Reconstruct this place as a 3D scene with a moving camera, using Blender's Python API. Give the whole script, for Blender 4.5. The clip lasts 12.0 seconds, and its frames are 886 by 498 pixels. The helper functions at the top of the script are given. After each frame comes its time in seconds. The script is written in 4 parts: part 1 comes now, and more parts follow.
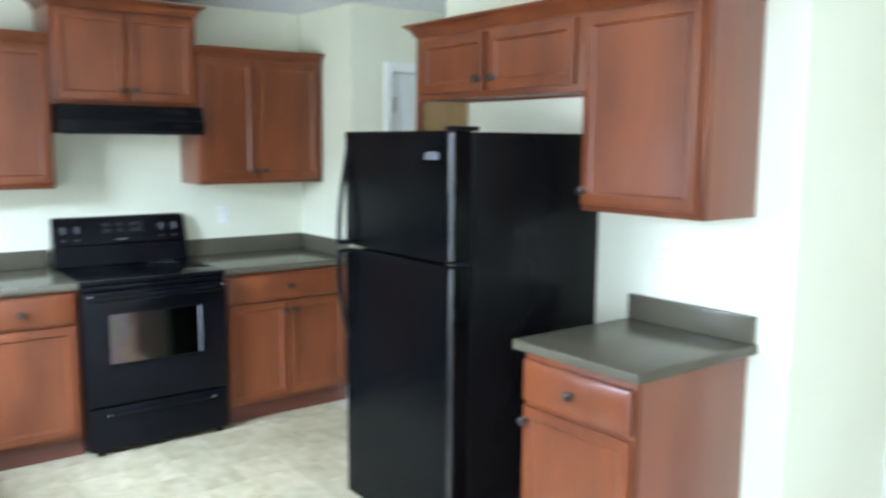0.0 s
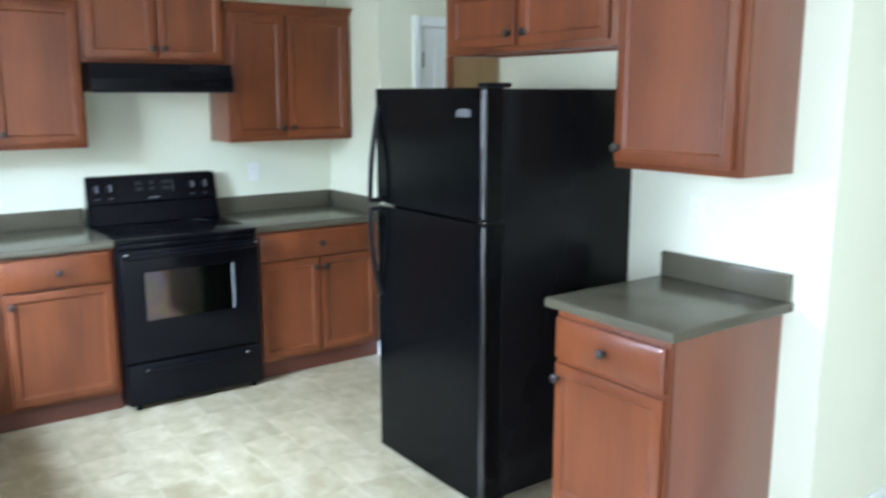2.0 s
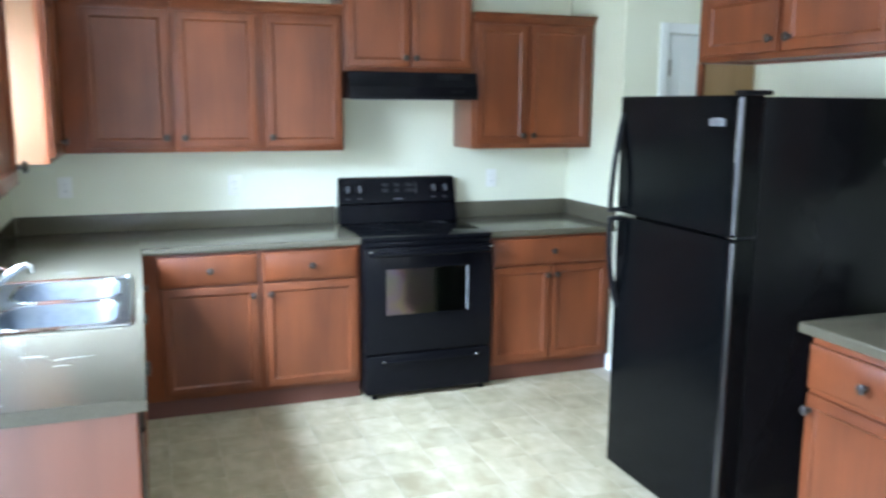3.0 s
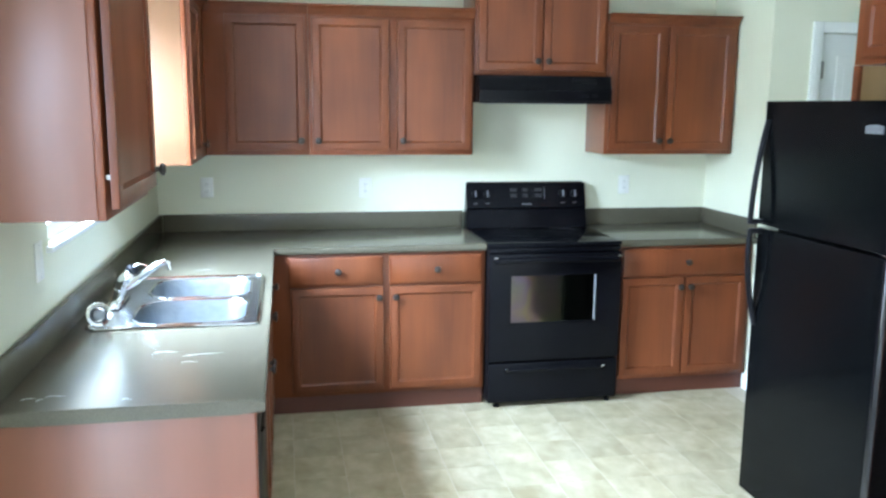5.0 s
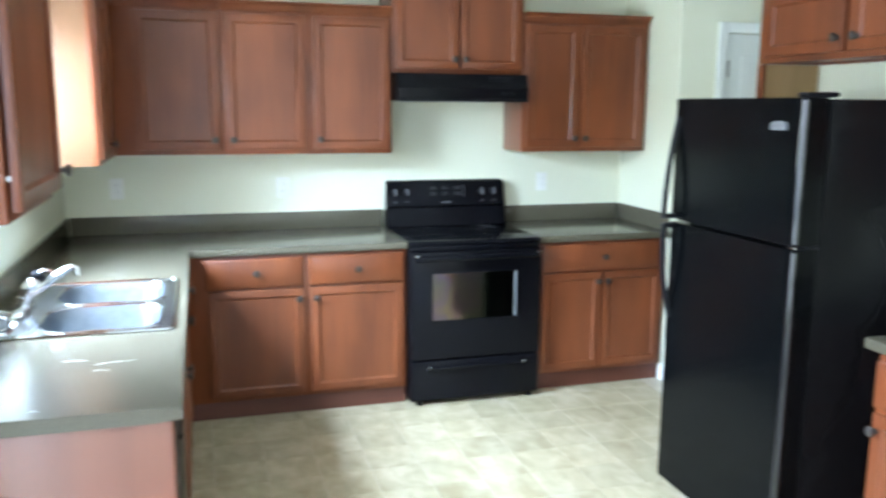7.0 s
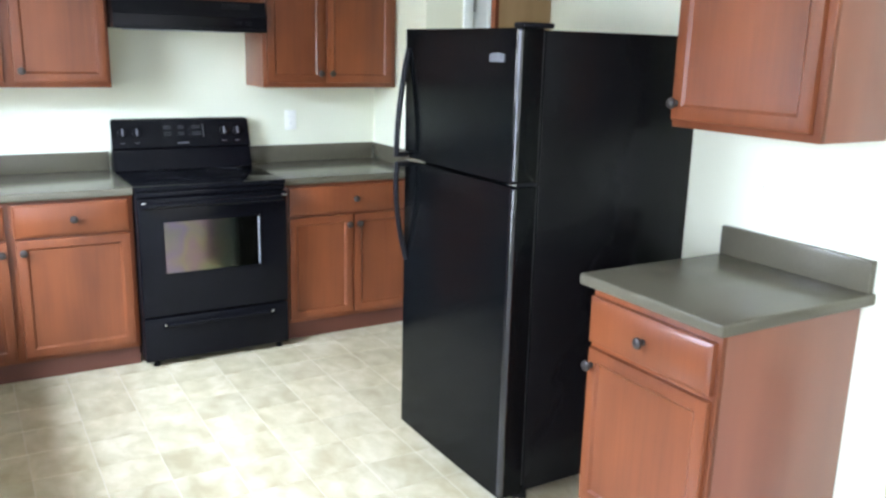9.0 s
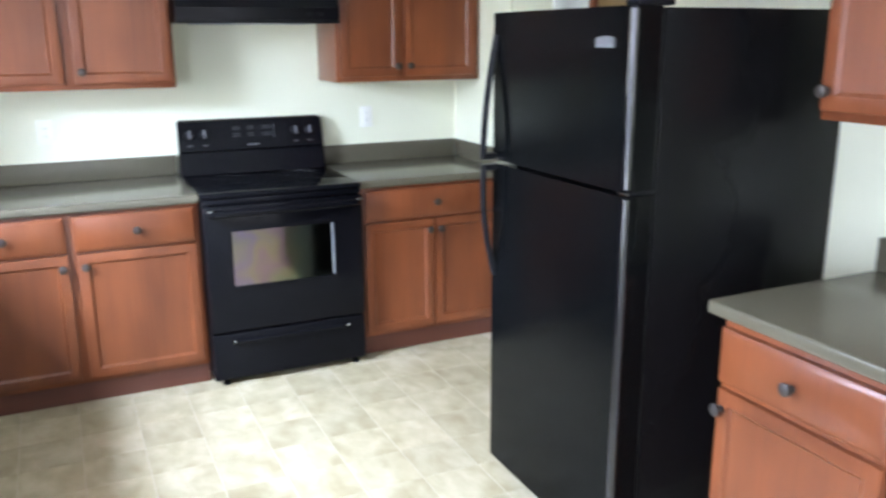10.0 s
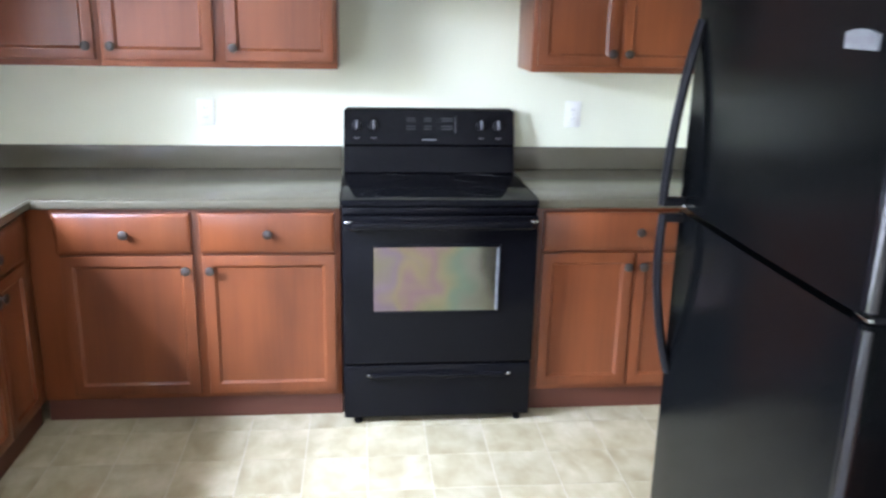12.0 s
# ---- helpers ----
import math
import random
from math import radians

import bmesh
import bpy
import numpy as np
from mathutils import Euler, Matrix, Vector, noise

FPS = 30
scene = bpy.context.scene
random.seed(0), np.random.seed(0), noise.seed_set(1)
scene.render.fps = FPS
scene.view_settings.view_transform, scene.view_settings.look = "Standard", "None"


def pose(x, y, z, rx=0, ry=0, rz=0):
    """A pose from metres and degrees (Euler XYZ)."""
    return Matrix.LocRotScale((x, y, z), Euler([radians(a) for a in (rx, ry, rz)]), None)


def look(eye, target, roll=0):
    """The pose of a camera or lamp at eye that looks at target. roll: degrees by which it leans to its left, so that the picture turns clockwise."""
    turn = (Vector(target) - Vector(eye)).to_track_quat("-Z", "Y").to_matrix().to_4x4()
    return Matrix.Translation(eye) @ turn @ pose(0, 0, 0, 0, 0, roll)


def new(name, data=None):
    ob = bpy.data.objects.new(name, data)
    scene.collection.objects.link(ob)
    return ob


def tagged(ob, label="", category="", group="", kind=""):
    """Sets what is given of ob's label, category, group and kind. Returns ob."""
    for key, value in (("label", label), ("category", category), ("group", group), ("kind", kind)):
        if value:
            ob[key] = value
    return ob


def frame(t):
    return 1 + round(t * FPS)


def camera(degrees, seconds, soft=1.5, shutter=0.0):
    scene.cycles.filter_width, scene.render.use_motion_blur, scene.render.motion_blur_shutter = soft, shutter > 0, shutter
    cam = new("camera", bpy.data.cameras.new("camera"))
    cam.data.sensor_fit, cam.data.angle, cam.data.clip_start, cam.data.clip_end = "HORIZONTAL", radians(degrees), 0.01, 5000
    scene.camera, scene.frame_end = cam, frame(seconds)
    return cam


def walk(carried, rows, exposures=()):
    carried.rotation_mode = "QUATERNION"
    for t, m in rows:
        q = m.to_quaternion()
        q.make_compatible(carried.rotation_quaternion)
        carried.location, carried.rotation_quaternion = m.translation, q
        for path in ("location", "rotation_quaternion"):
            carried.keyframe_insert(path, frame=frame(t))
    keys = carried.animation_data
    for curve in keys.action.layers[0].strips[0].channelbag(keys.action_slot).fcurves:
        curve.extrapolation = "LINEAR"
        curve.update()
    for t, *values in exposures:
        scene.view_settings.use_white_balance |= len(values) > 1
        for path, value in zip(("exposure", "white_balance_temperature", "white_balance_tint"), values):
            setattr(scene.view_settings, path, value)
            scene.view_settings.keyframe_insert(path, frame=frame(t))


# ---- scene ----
cam = camera(56.4, 12.0, soft=2.5, shutter=0.5)
PATH = [
    (0, (-1.041, -5.018, 1.631), (0.166, -3.444, 1.374), 0.4),
    (0.3, (-1.049, -5.031, 1.648), (0.301, -3.574, 1.411), 0.6),
    (0.5, (-1.053, -5.04, 1.655), (0.302, -3.587, 1.428), 0.7),
    (0.8, (-1.055, -5.039, 1.651), (0.3, -3.586, 1.434), 0.7),
    (1, (-1.058, -5.037, 1.646), (0.292, -3.584, 1.389), 0.7),
    (1.5, (-1.041, -5.015, 1.637), (0.251, -3.533, 1.273), -0.2),
    (1.8, (-1.051, -5.006, 1.644), (0.158, -3.45, 1.297), -0.1),
    (2, (-1.058, -5.0, 1.648), (0.089, -3.403, 1.28), -0.1),
    (2.2, (-1.055, -4.988, 1.642), (-0.012, -3.335, 1.242), -0.1),
    (2.5, (-1.05, -4.969, 1.634), (-0.15, -3.225, 1.249), -0.2),
    (3, (-1.106, -4.963, 1.633), (-0.429, -3.113, 1.289), 0.4),
    (3.5, (-1.096, -4.923, 1.625), (-0.7, -2.995, 1.272), 0.3),
    (3.7, (-1.086, -4.907, 1.628), (-0.772, -2.964, 1.273), 0.4),
    (5.3, (-1.059, -4.911, 1.645), (-0.682, -2.976, 1.308), 0.5),
    (5.5, (-1.062, -4.906, 1.647), (-0.702, -2.968, 1.312), 0.1),
    (6, (-1.061, -4.909, 1.641), (-0.707, -2.967, 1.32), 0.6),
    (6.5, (-1.056, -4.913, 1.643), (-0.695, -2.975, 1.307), 0.4),
    (6.8, (-1.058, -4.903, 1.64), (-0.608, -2.986, 1.3), 0.4),
    (7, (-1.06, -4.896, 1.638), (-0.501, -3.006, 1.296), 0.4),
    (7.5, (-1.033, -4.918, 1.639), (-0.114, -3.174, 1.301), 0.6),
    (7.7, (-1.022, -4.932, 1.637), (0.001, -3.249, 1.291), 0.4),
    (9.3, (-0.63, -4.681, 1.597), (0.346, -3.002, 1.12), 1.6),
    (9.5, (-0.592, -4.587, 1.606), (0.336, -2.874, 1.154), 0.5),
    (9.8, (-0.6, -4.47, 1.612), (0.306, -2.756, 1.12), 0.0),
    (10, (-0.557, -4.415, 1.594), (0.266, -2.66, 1.097), -0.3),
    (10.5, (-0.358, -4.261, 1.59), (0.212, -2.403, 1.116), 0.5),
    (11, (-0.159, -4.133, 1.603), (0.172, -2.235, 1.067), 0.6),
    (11.3, (-0.084, -4.005, 1.592), (0.169, -2.091, 1.074), 1.3),
    (11.5, (-0.034, -3.92, 1.584), (0.205, -2.0, 1.078), 1.7),
    (11.8, (0.037, -3.794, 1.599), (0.287, -1.883, 1.063), 1.4),
    (12, (0.085, -3.71, 1.609), (0.278, -1.798, 1.053), 1.2),
]
walk(cam, [(t, look(eye, target, roll)) for t, eye, target, roll in PATH],
     exposures=[(0.0, -0.10, 6150, 10), (0.5, -0.20, 6150, 10), (1.5, -0.25, 6100, 10), (1.8, -0.27, 6100, 10), (2.5, -0.07, 6050, 10), (3.5, 0.0, 5800, 8), (5.5, 0.04, 6050, 6), (6.5, 0.04, 6050, 6),
                (7.5, 0.15, 6300, 10), (9.5, 0.13, 6400, 16), (12.0, 0.26, 6350, 20)])

# ---- world, light ----
CEIL = 2.45
XW, XE, XS = -1.775, 1.640, 1.598      # west wall, fridge wall, stub wall beside the range counter
world = bpy.data.worlds.new("sky")
scene.world = world
world.use_nodes = True
sky = world.node_tree.nodes.new("ShaderNodeTexSky")
sky.sky_type, sky.sun_disc, sky.sun_elevation, sky.sun_rotation = "NISHITA", False, radians(50), radians(200)
world.node_tree.links.new(sky.outputs[0], world.node_tree.nodes["Background"].inputs[0])
world.node_tree.nodes["Background"].inputs[1].default_value = 0.10
sun = new("sun", bpy.data.lights.new("sun", "SUN"))
sun.data.energy, sun.data.angle, sun.data.color = 2.0, radians(0.6), (1.0, 0.95, 0.86)
sun.matrix_world = look((4, -10, 12), (0, 0, 0))


def window_light(name, place, target, w, h, watts, color):
    ob = new(name, bpy.data.lights.new(name, "AREA"))
    ob.data.shape, ob.data.size, ob.data.size_y, ob.data.energy, ob.data.color = "RECTANGLE", w, h, watts, color
    ob.matrix_world = look(place, target)
    return ob


COOL = (0.82, 0.95, 1.22)
LAWN = (0.96, 1.08, 0.66)              # sunlit grass throws its light upwards
window_light("sink_window_skylight", (-2.34, -1.60, 2.46), (-1.0, -1.60, 1.00), 2.3, 1.05, 2000, (0.74, 0.94, 1.29))
window_light("sink_window_daylight", (XW - 0.10, -1.72, 1.62), (0.0, -1.72, 1.62), 1.0, 0.84, 42, (0.90, 1.02, 1.00))
window_light("patio_door_daylight", (-1.94, -4.90, 1.06), (0.0, -4.90, 0.48), 2.7, 1.9, 178, COOL)
window_light("patio_door_lawn_light", (-1.95, -4.90, 0.50), (0.0, -4.90, 1.70), 2.7, 0.8, 12, LAWN)
# added fill from the unseen south end, brightens the south-facing walls
window_light("south_fill_light", (0.9, -8.2, 1.5), (0.9, -6.0, 0.9), 2.2, 1.5, 42, (0.92, 0.98, 1.08))


# ---- materials ----
def mat(name, color, rough=0.5, metal=0.0, color2=None, scale=8.0, stretch=(1, 1, 1), bump=0.0, bump_scale=60.0,
        bump_stretch=(1, 1, 1), vary=0.0, rough_vary=0.0, spec=0.5, coat=0.0, detail=4.0, coords="Object"):
    m = bpy.data.materials.new(name)
    m.use_nodes = True
    nt = m.node_tree
    bsdf = nt.nodes["Principled BSDF"]
    bsdf.inputs["Base Color"].default_value = (*color, 1)
    bsdf.inputs["Roughness"].default_value = rough
    bsdf.inputs["Metallic"].default_value = metal
    bsdf.inputs["Specular IOR Level"].default_value = spec
    bsdf.inputs["Coat Weight"].default_value = coat
    bsdf.inputs["Coat Roughness"].default_value = 0.10
    tc = nt.nodes.new("ShaderNodeTexCoord")

    def noise_at(sc, st, det):
        mp = nt.nodes.new("ShaderNodeMapping")
        mp.inputs["Scale"].default_value = st
        nt.links.new(tc.outputs[coords], mp.inputs["Vector"])
        n = nt.nodes.new("ShaderNodeTexNoise")
        n.inputs["Scale"].default_value, n.inputs["Detail"].default_value = sc, det
        nt.links.new(mp.outputs[0], n.inputs["Vector"])
        return n
    out = None
    if color2:
        n = noise_at(scale, stretch, detail)
        ramp = nt.nodes.new("ShaderNodeValToRGB")
        ramp.color_ramp.elements[0].position, ramp.color_ramp.elements[1].position = 0.32, 0.68
        ramp.color_ramp.elements[0].color, ramp.color_ramp.elements[1].color = (*color, 1), (*color2, 1)
        nt.links.new(n.outputs["Fac"], ramp.inputs[0])
        out = ramp.outputs[0]
    if vary:
        oi = nt.nodes.new("ShaderNodeObjectInfo")
        mr = nt.nodes.new("ShaderNodeMapRange")
        mr.inputs["To Min"].default_value, mr.inputs["To Max"].default_value = 1 - vary, 1 + vary
        nt.links.new(oi.outputs["Random"], mr.inputs["Value"])
        hs = nt.nodes.new("ShaderNodeHueSaturation")
        hs.inputs["Color"].default_value = (*color, 1)
        nt.links.new(mr.outputs[0], hs.inputs["Value"])
        if out:
            nt.links.new(out, hs.inputs["Color"])
        out = hs.outputs[0]
    if out:
        nt.links.new(out, bsdf.inputs["Base Color"])
    if rough_vary:
        n = noise_at(scale * 0.6, (1, 1, 1), 3)
        mr = nt.nodes.new("ShaderNodeMapRange")
        mr.inputs["To Min"].default_value, mr.inputs["To Max"].default_value = max(0.02, rough - rough_vary), rough + rough_vary
        nt.links.new(n.outputs["Fac"], mr.inputs["Value"])
        nt.links.new(mr.outputs[0], bsdf.inputs["Roughness"])
    if bump:
        n = noise_at(bump_scale, bump_stretch, 3)
        b = nt.nodes.new("ShaderNodeBump")
        b.inputs["Strength"].default_value, b.inputs["Distance"].default_value = bump, 0.004
        nt.links.new(n.outputs["Fac"], b.inputs["Height"])
        nt.links.new(b.outputs[0], bsdf.inputs["Normal"])
    return m


WALL = mat("cream_wall_paint", (0.71, 0.715, 0.545), 0.6, color2=(0.75, 0.755, 0.585), scale=1.6, bump=0.08, bump_scale=220, spec=0.3)
CEILING = mat("ceiling_paint", (0.84, 0.86, 0.84), 0.8, color2=(0.88, 0.89, 0.87), scale=2, bump=0.15, bump_scale=150, spec=0.2)
TRIM = mat("white_trim_paint", (0.79, 0.82, 0.775), 0.35, color2=(0.83, 0.85, 0.80), scale=3, bump=0.03, bump_scale=90)


def wood_material(name, dark, light, rough, spec):
    """Stained maple: upright fibres, blotches that took more stain, each board its own cut."""
    m = mat(name, dark, rough, bump=0.05, bump_scale=40, bump_stretch=(6, 6, 0.4), spec=spec)
    nt = m.node_tree
    bsdf = nt.nodes["Principled BSDF"]
    tc, oi = nt.nodes.new("ShaderNodeTexCoord"), nt.nodes.new("ShaderNodeObjectInfo")
    shift = nt.nodes.new("ShaderNodeVectorMath")
    shift.operation = "MULTIPLY_ADD"
    comb = nt.nodes.new("ShaderNodeCombineXYZ")
    for k in range(3):
        nt.links.new(oi.outputs["Random"], comb.inputs[k])
    shift.inputs[1].default_value = (31.0, 17.0, 43.0)
    nt.links.new(comb.outputs[0], shift.inputs[0])
    nt.links.new(tc.outputs["Object"], shift.inputs[2])
    total = None
    for scale, stretch, weight, detail, bend in ((4.0, (1.5, 1.5, 0.22), 0.50, 2.0, 0.0), (4.5, (1, 1, 0.6), 0.46, 1.5, 0.0), (60.0, (1, 1, 0.05), 0.16, 2.0, 0.0)):
        mp = nt.nodes.new("ShaderNodeMapping")
        mp.inputs["Scale"].default_value = stretch
        nt.links.new(shift.outputs[0], mp.inputs["Vector"])
        n = nt.nodes.new("ShaderNodeTexNoise")
        n.inputs["Scale"].default_value, n.inputs["Detail"].default_value, n.inputs["Distortion"].default_value = scale, detail, bend
        nt.links.new(mp.outputs[0], n.inputs["Vector"])
        mul = nt.nodes.new("ShaderNodeMath")
        mul.operation = "MULTIPLY_ADD"
        mul.inputs[1].default_value = weight
        nt.links.new(n.outputs["Fac"], mul.inputs[0])
        if total:
            nt.links.new(total, mul.inputs[2])
        else:
            mul.inputs[2].default_value = 0.0
        total = mul.outputs[0]
    ramp = nt.nodes.new("ShaderNodeValToRGB")
    e = ramp.color_ramp.elements
    e[0].position, e[0].color, e[1].position, e[1].color = 0.39, (*dark, 1), 0.73, (*light, 1)
    nt.links.new(total, ramp.inputs[0])
    tone = nt.nodes.new("ShaderNodeMapRange")
    tone.inputs["To Min"].default_value, tone.inputs["To Max"].default_value = 0.90, 1.10
    nt.links.new(oi.outputs["Random"], tone.inputs["Value"])
    hs = nt.nodes.new("ShaderNodeHueSaturation")
    nt.links.new(tone.outputs[0], hs.inputs["Value"])
    nt.links.new(ramp.outputs[0], hs.inputs["Color"])
    nt.links.new(hs.outputs[0], bsdf.inputs["Base Color"])
    gloss = nt.nodes.new("ShaderNodeMapRange")
    gloss.inputs["From Min"].default_value, gloss.inputs["From Max"].default_value = 0.35, 0.80
    gloss.inputs["To Min"].default_value, gloss.inputs["To Max"].default_value = rough + 0.04, rough - 0.04
    nt.links.new(total, gloss.inputs["Value"])
    nt.links.new(gloss.outputs[0], bsdf.inputs["Roughness"])
    return m


WOOD = wood_material("cinnamon_maple", (0.093, 0.0252, 0.0088), (0.187, 0.0522, 0.0175), 0.33, 0.38)
WOOD_SIDE = mat("maple_veneer_side", (0.160, 0.048, 0.022), 0.36, color2=(0.205, 0.064, 0.030), scale=2.5, stretch=(3, 3, 0.25), bump=0.02, bump_scale=40,
                bump_stretch=(6, 6, 0.4), rough_vary=0.05, spec=1.0)
WOOD_IN = mat("unfinished_maple", (0.42, 0.27, 0.11), 0.5, color2=(0.48, 0.31, 0.14), scale=4, stretch=(4, 4, 0.4))
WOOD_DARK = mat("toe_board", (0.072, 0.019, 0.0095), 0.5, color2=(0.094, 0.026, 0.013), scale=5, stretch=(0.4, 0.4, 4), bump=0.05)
LAMINATE = mat("olive_grey_laminate", (0.068, 0.060, 0.040), 0.20, color2=(0.100, 0.090, 0.062), scale=420, detail=2, bump=0.03, bump_scale=300,
               rough_vary=0.04, spec=0.32)
BLACK = mat("black_enamel", (0.003, 0.003, 0.004), 0.13, color2=(0.005, 0.005, 0.006), scale=2, spec=0.10)
FRIDGE_BLACK = mat("black_fridge_enamel", (0.0019, 0.0022, 0.0024), 0.15, color2=(0.0026, 0.0029, 0.0031), scale=2, bump=0.02, bump_scale=420, spec=0.08)
BLACK_SIDE = mat("black_textured_steel", (0.0035, 0.0035, 0.0038), 0.20, color2=(0.005, 0.005, 0.0053), scale=3, bump=0.03, bump_scale=380, spec=0.11)
GLOSS_EDGE = mat("polished_black_edge", (0.004, 0.004, 0.005), 0.06, color2=(0.006, 0.006, 0.007), scale=2, spec=0.75)
# pale metal for the highlights modelled on the black range handles
HANDLE_GLINT = mat("pale_handle_glint", (0.42, 0.43, 0.44), 0.14, 1.0, color2=(0.50, 0.51, 0.52), scale=60)
# pale tone for the bright reflection at the right of the oven window
GLASS_REFLECTION = mat("pale_glass_reflection", (0.20, 0.215, 0.23), 0.25, 0.6, color2=(0.25, 0.265, 0.28), scale=40)
WOOD_PALE = mat("pale_maple_veneer", (0.135, 0.062, 0.026), 0.40, color2=(0.172, 0.082, 0.036), scale=2.5, stretch=(3, 3, 0.25), rough_vary=0.06)
SMEAR = mat("dried_smear", (0.19, 0.19, 0.165), 0.4, color2=(0.25, 0.25, 0.22), scale=60)
RING = mat("burner_print", (0.02, 0.02, 0.021), 0.25, color2=(0.028, 0.028, 0.029), scale=30)
BLACK_PLASTIC = mat("black_plastic", (0.006, 0.006, 0.007), 0.32, color2=(0.009, 0.009, 0.010), scale=30, spec=0.06)
COOKTOP = mat("black_glass", (0.004, 0.004, 0.005), 0.06, color2=(0.006, 0.006, 0.007), scale=12, spec=0.03)
GREY_PRINT = mat("grey_print", (0.08, 0.08, 0.085), 0.5, color2=(0.11, 0.11, 0.115), scale=40)
DARK_DISPLAY = mat("dark_display", (0.004, 0.004, 0.005), 0.12, color2=(0.007, 0.007, 0.008), scale=20, spec=0.12)
RANGE_GRIP = mat("grey_knob_grip", (0.19, 0.195, 0.20), 0.32, color2=(0.24, 0.245, 0.25), scale=60)
FAINT_PRINT = mat("faint_print", (0.017, 0.017, 0.018), 0.5, color2=(0.024, 0.024, 0.025), scale=60)
CHROME = mat("chrome", (0.80, 0.82, 0.84), 0.08, 1.0, color2=(0.84, 0.85, 0.86), scale=20)
STEEL = mat("brushed_stainless", (0.21, 0.235, 0.258), 0.40, 1.0, color2=(0.245, 0.268, 0.29), scale=30, stretch=(1, 8, 1), bump=0.02, bump_scale=200,
            bump_stretch=(1, 12, 1), rough_vary=0.06)
STEEL_RIM = mat("polished_stainless_rim", (0.50, 0.54, 0.58), 0.22, 1.0, color2=(0.57, 0.60, 0.64), scale=30, stretch=(1, 8, 1), rough_vary=0.05)
BRONZE = mat("dark_bronze", (0.034, 0.029, 0.026), 0.34, 0.5, color2=(0.055, 0.046, 0.039), scale=60)
HINGE = mat("satin_nickel", (0.38, 0.38, 0.36), 0.35, 0.9, color2=(0.46, 0.46, 0.44), scale=40)
BADGE = mat("silver_badge", (0.12, 0.125, 0.13), 0.5, 0.0, color2=(0.15, 0.155, 0.16), scale=60, spec=0.15)
PLATE = mat("ivory_plastic", (0.78, 0.78, 0.70), 0.35, color2=(0.81, 0.81, 0.74), scale=20)
SLOT = mat("dark_slot", (0.05, 0.05, 0.05), 0.6)
GROUT = mat("vinyl_joint", (0.45, 0.40, 0.30), 0.4, color2=(0.50, 0.45, 0.345), scale=12, bump=0.1)
CARPET = mat("pale_carpet", (0.42, 0.40, 0.36), 0.95, color2=(0.52, 0.50, 0.46), scale=60, bump=0.7, bump_scale=260, spec=0.1)
GRASS = mat("lawn", (0.06, 0.10, 0.03), 0.9, color2=(0.10, 0.14, 0.05), scale=3, bump=0.5)


def tile_material():
    m = mat("mottled_vinyl_tile", (0.40, 0.35, 0.25), 0.30, bump=0.06, bump_scale=25, spec=0.45)
    nt = m.node_tree
    bsdf = nt.nodes["Principled BSDF"]
    geo = nt.nodes.new("ShaderNodeNewGeometry")
    oi = nt.nodes.new("ShaderNodeObjectInfo")
    add = nt.nodes.new("ShaderNodeVectorMath")
    add.operation = "MULTIPLY_ADD"
    comb = nt.nodes.new("ShaderNodeCombineXYZ")
    for i in range(3):
        nt.links.new(oi.outputs["Random"], comb.inputs[i])
    add.inputs[1].default_value = (37.0, 53.0, 11.0)
    nt.links.new(comb.outputs[0], add.inputs[0])
    nt.links.new(geo.outputs["Position"], add.inputs[2])
    n1 = nt.nodes.new("ShaderNodeTexNoise")
    n1.inputs["Scale"].default_value, n1.inputs["Detail"].default_value, n1.inputs["Distortion"].default_value = 8.5, 4.5, 0.25
    mp = nt.nodes.new("ShaderNodeMapping")
    mp.inputs["Scale"].default_value = (1.25, 0.8, 1)
    nt.links.new(add.outputs[0], mp.inputs[0])
    nt.links.new(mp.outputs[0], n1.inputs["Vector"])
    ramp = nt.nodes.new("ShaderNodeValToRGB")
    e = ramp.color_ramp.elements
    e[0].position, e[0].color = 0.30, (0.305, 0.252, 0.142, 1)
    e[1].position, e[1].color = 0.72, (0.495, 0.442, 0.308, 1)
    mid = e.new(0.5)
    mid.color = (0.388, 0.334, 0.208, 1)
    nt.links.new(n1.outputs["Fac"], ramp.inputs[0])
    mr = nt.nodes.new("ShaderNodeMapRange")
    mr.inputs["To Min"].default_value, mr.inputs["To Max"].default_value = 0.93, 1.07
    nt.links.new(oi.outputs["Random"], mr.inputs["Value"])
    hs = nt.nodes.new("ShaderNodeHueSaturation")
    nt.links.new(mr.outputs[0], hs.inputs["Value"])
    nt.links.new(ramp.outputs[0], hs.inputs["Color"])
    nt.links.new(hs.outputs[0], bsdf.inputs["Base Color"])
    return m


TILE = tile_material()


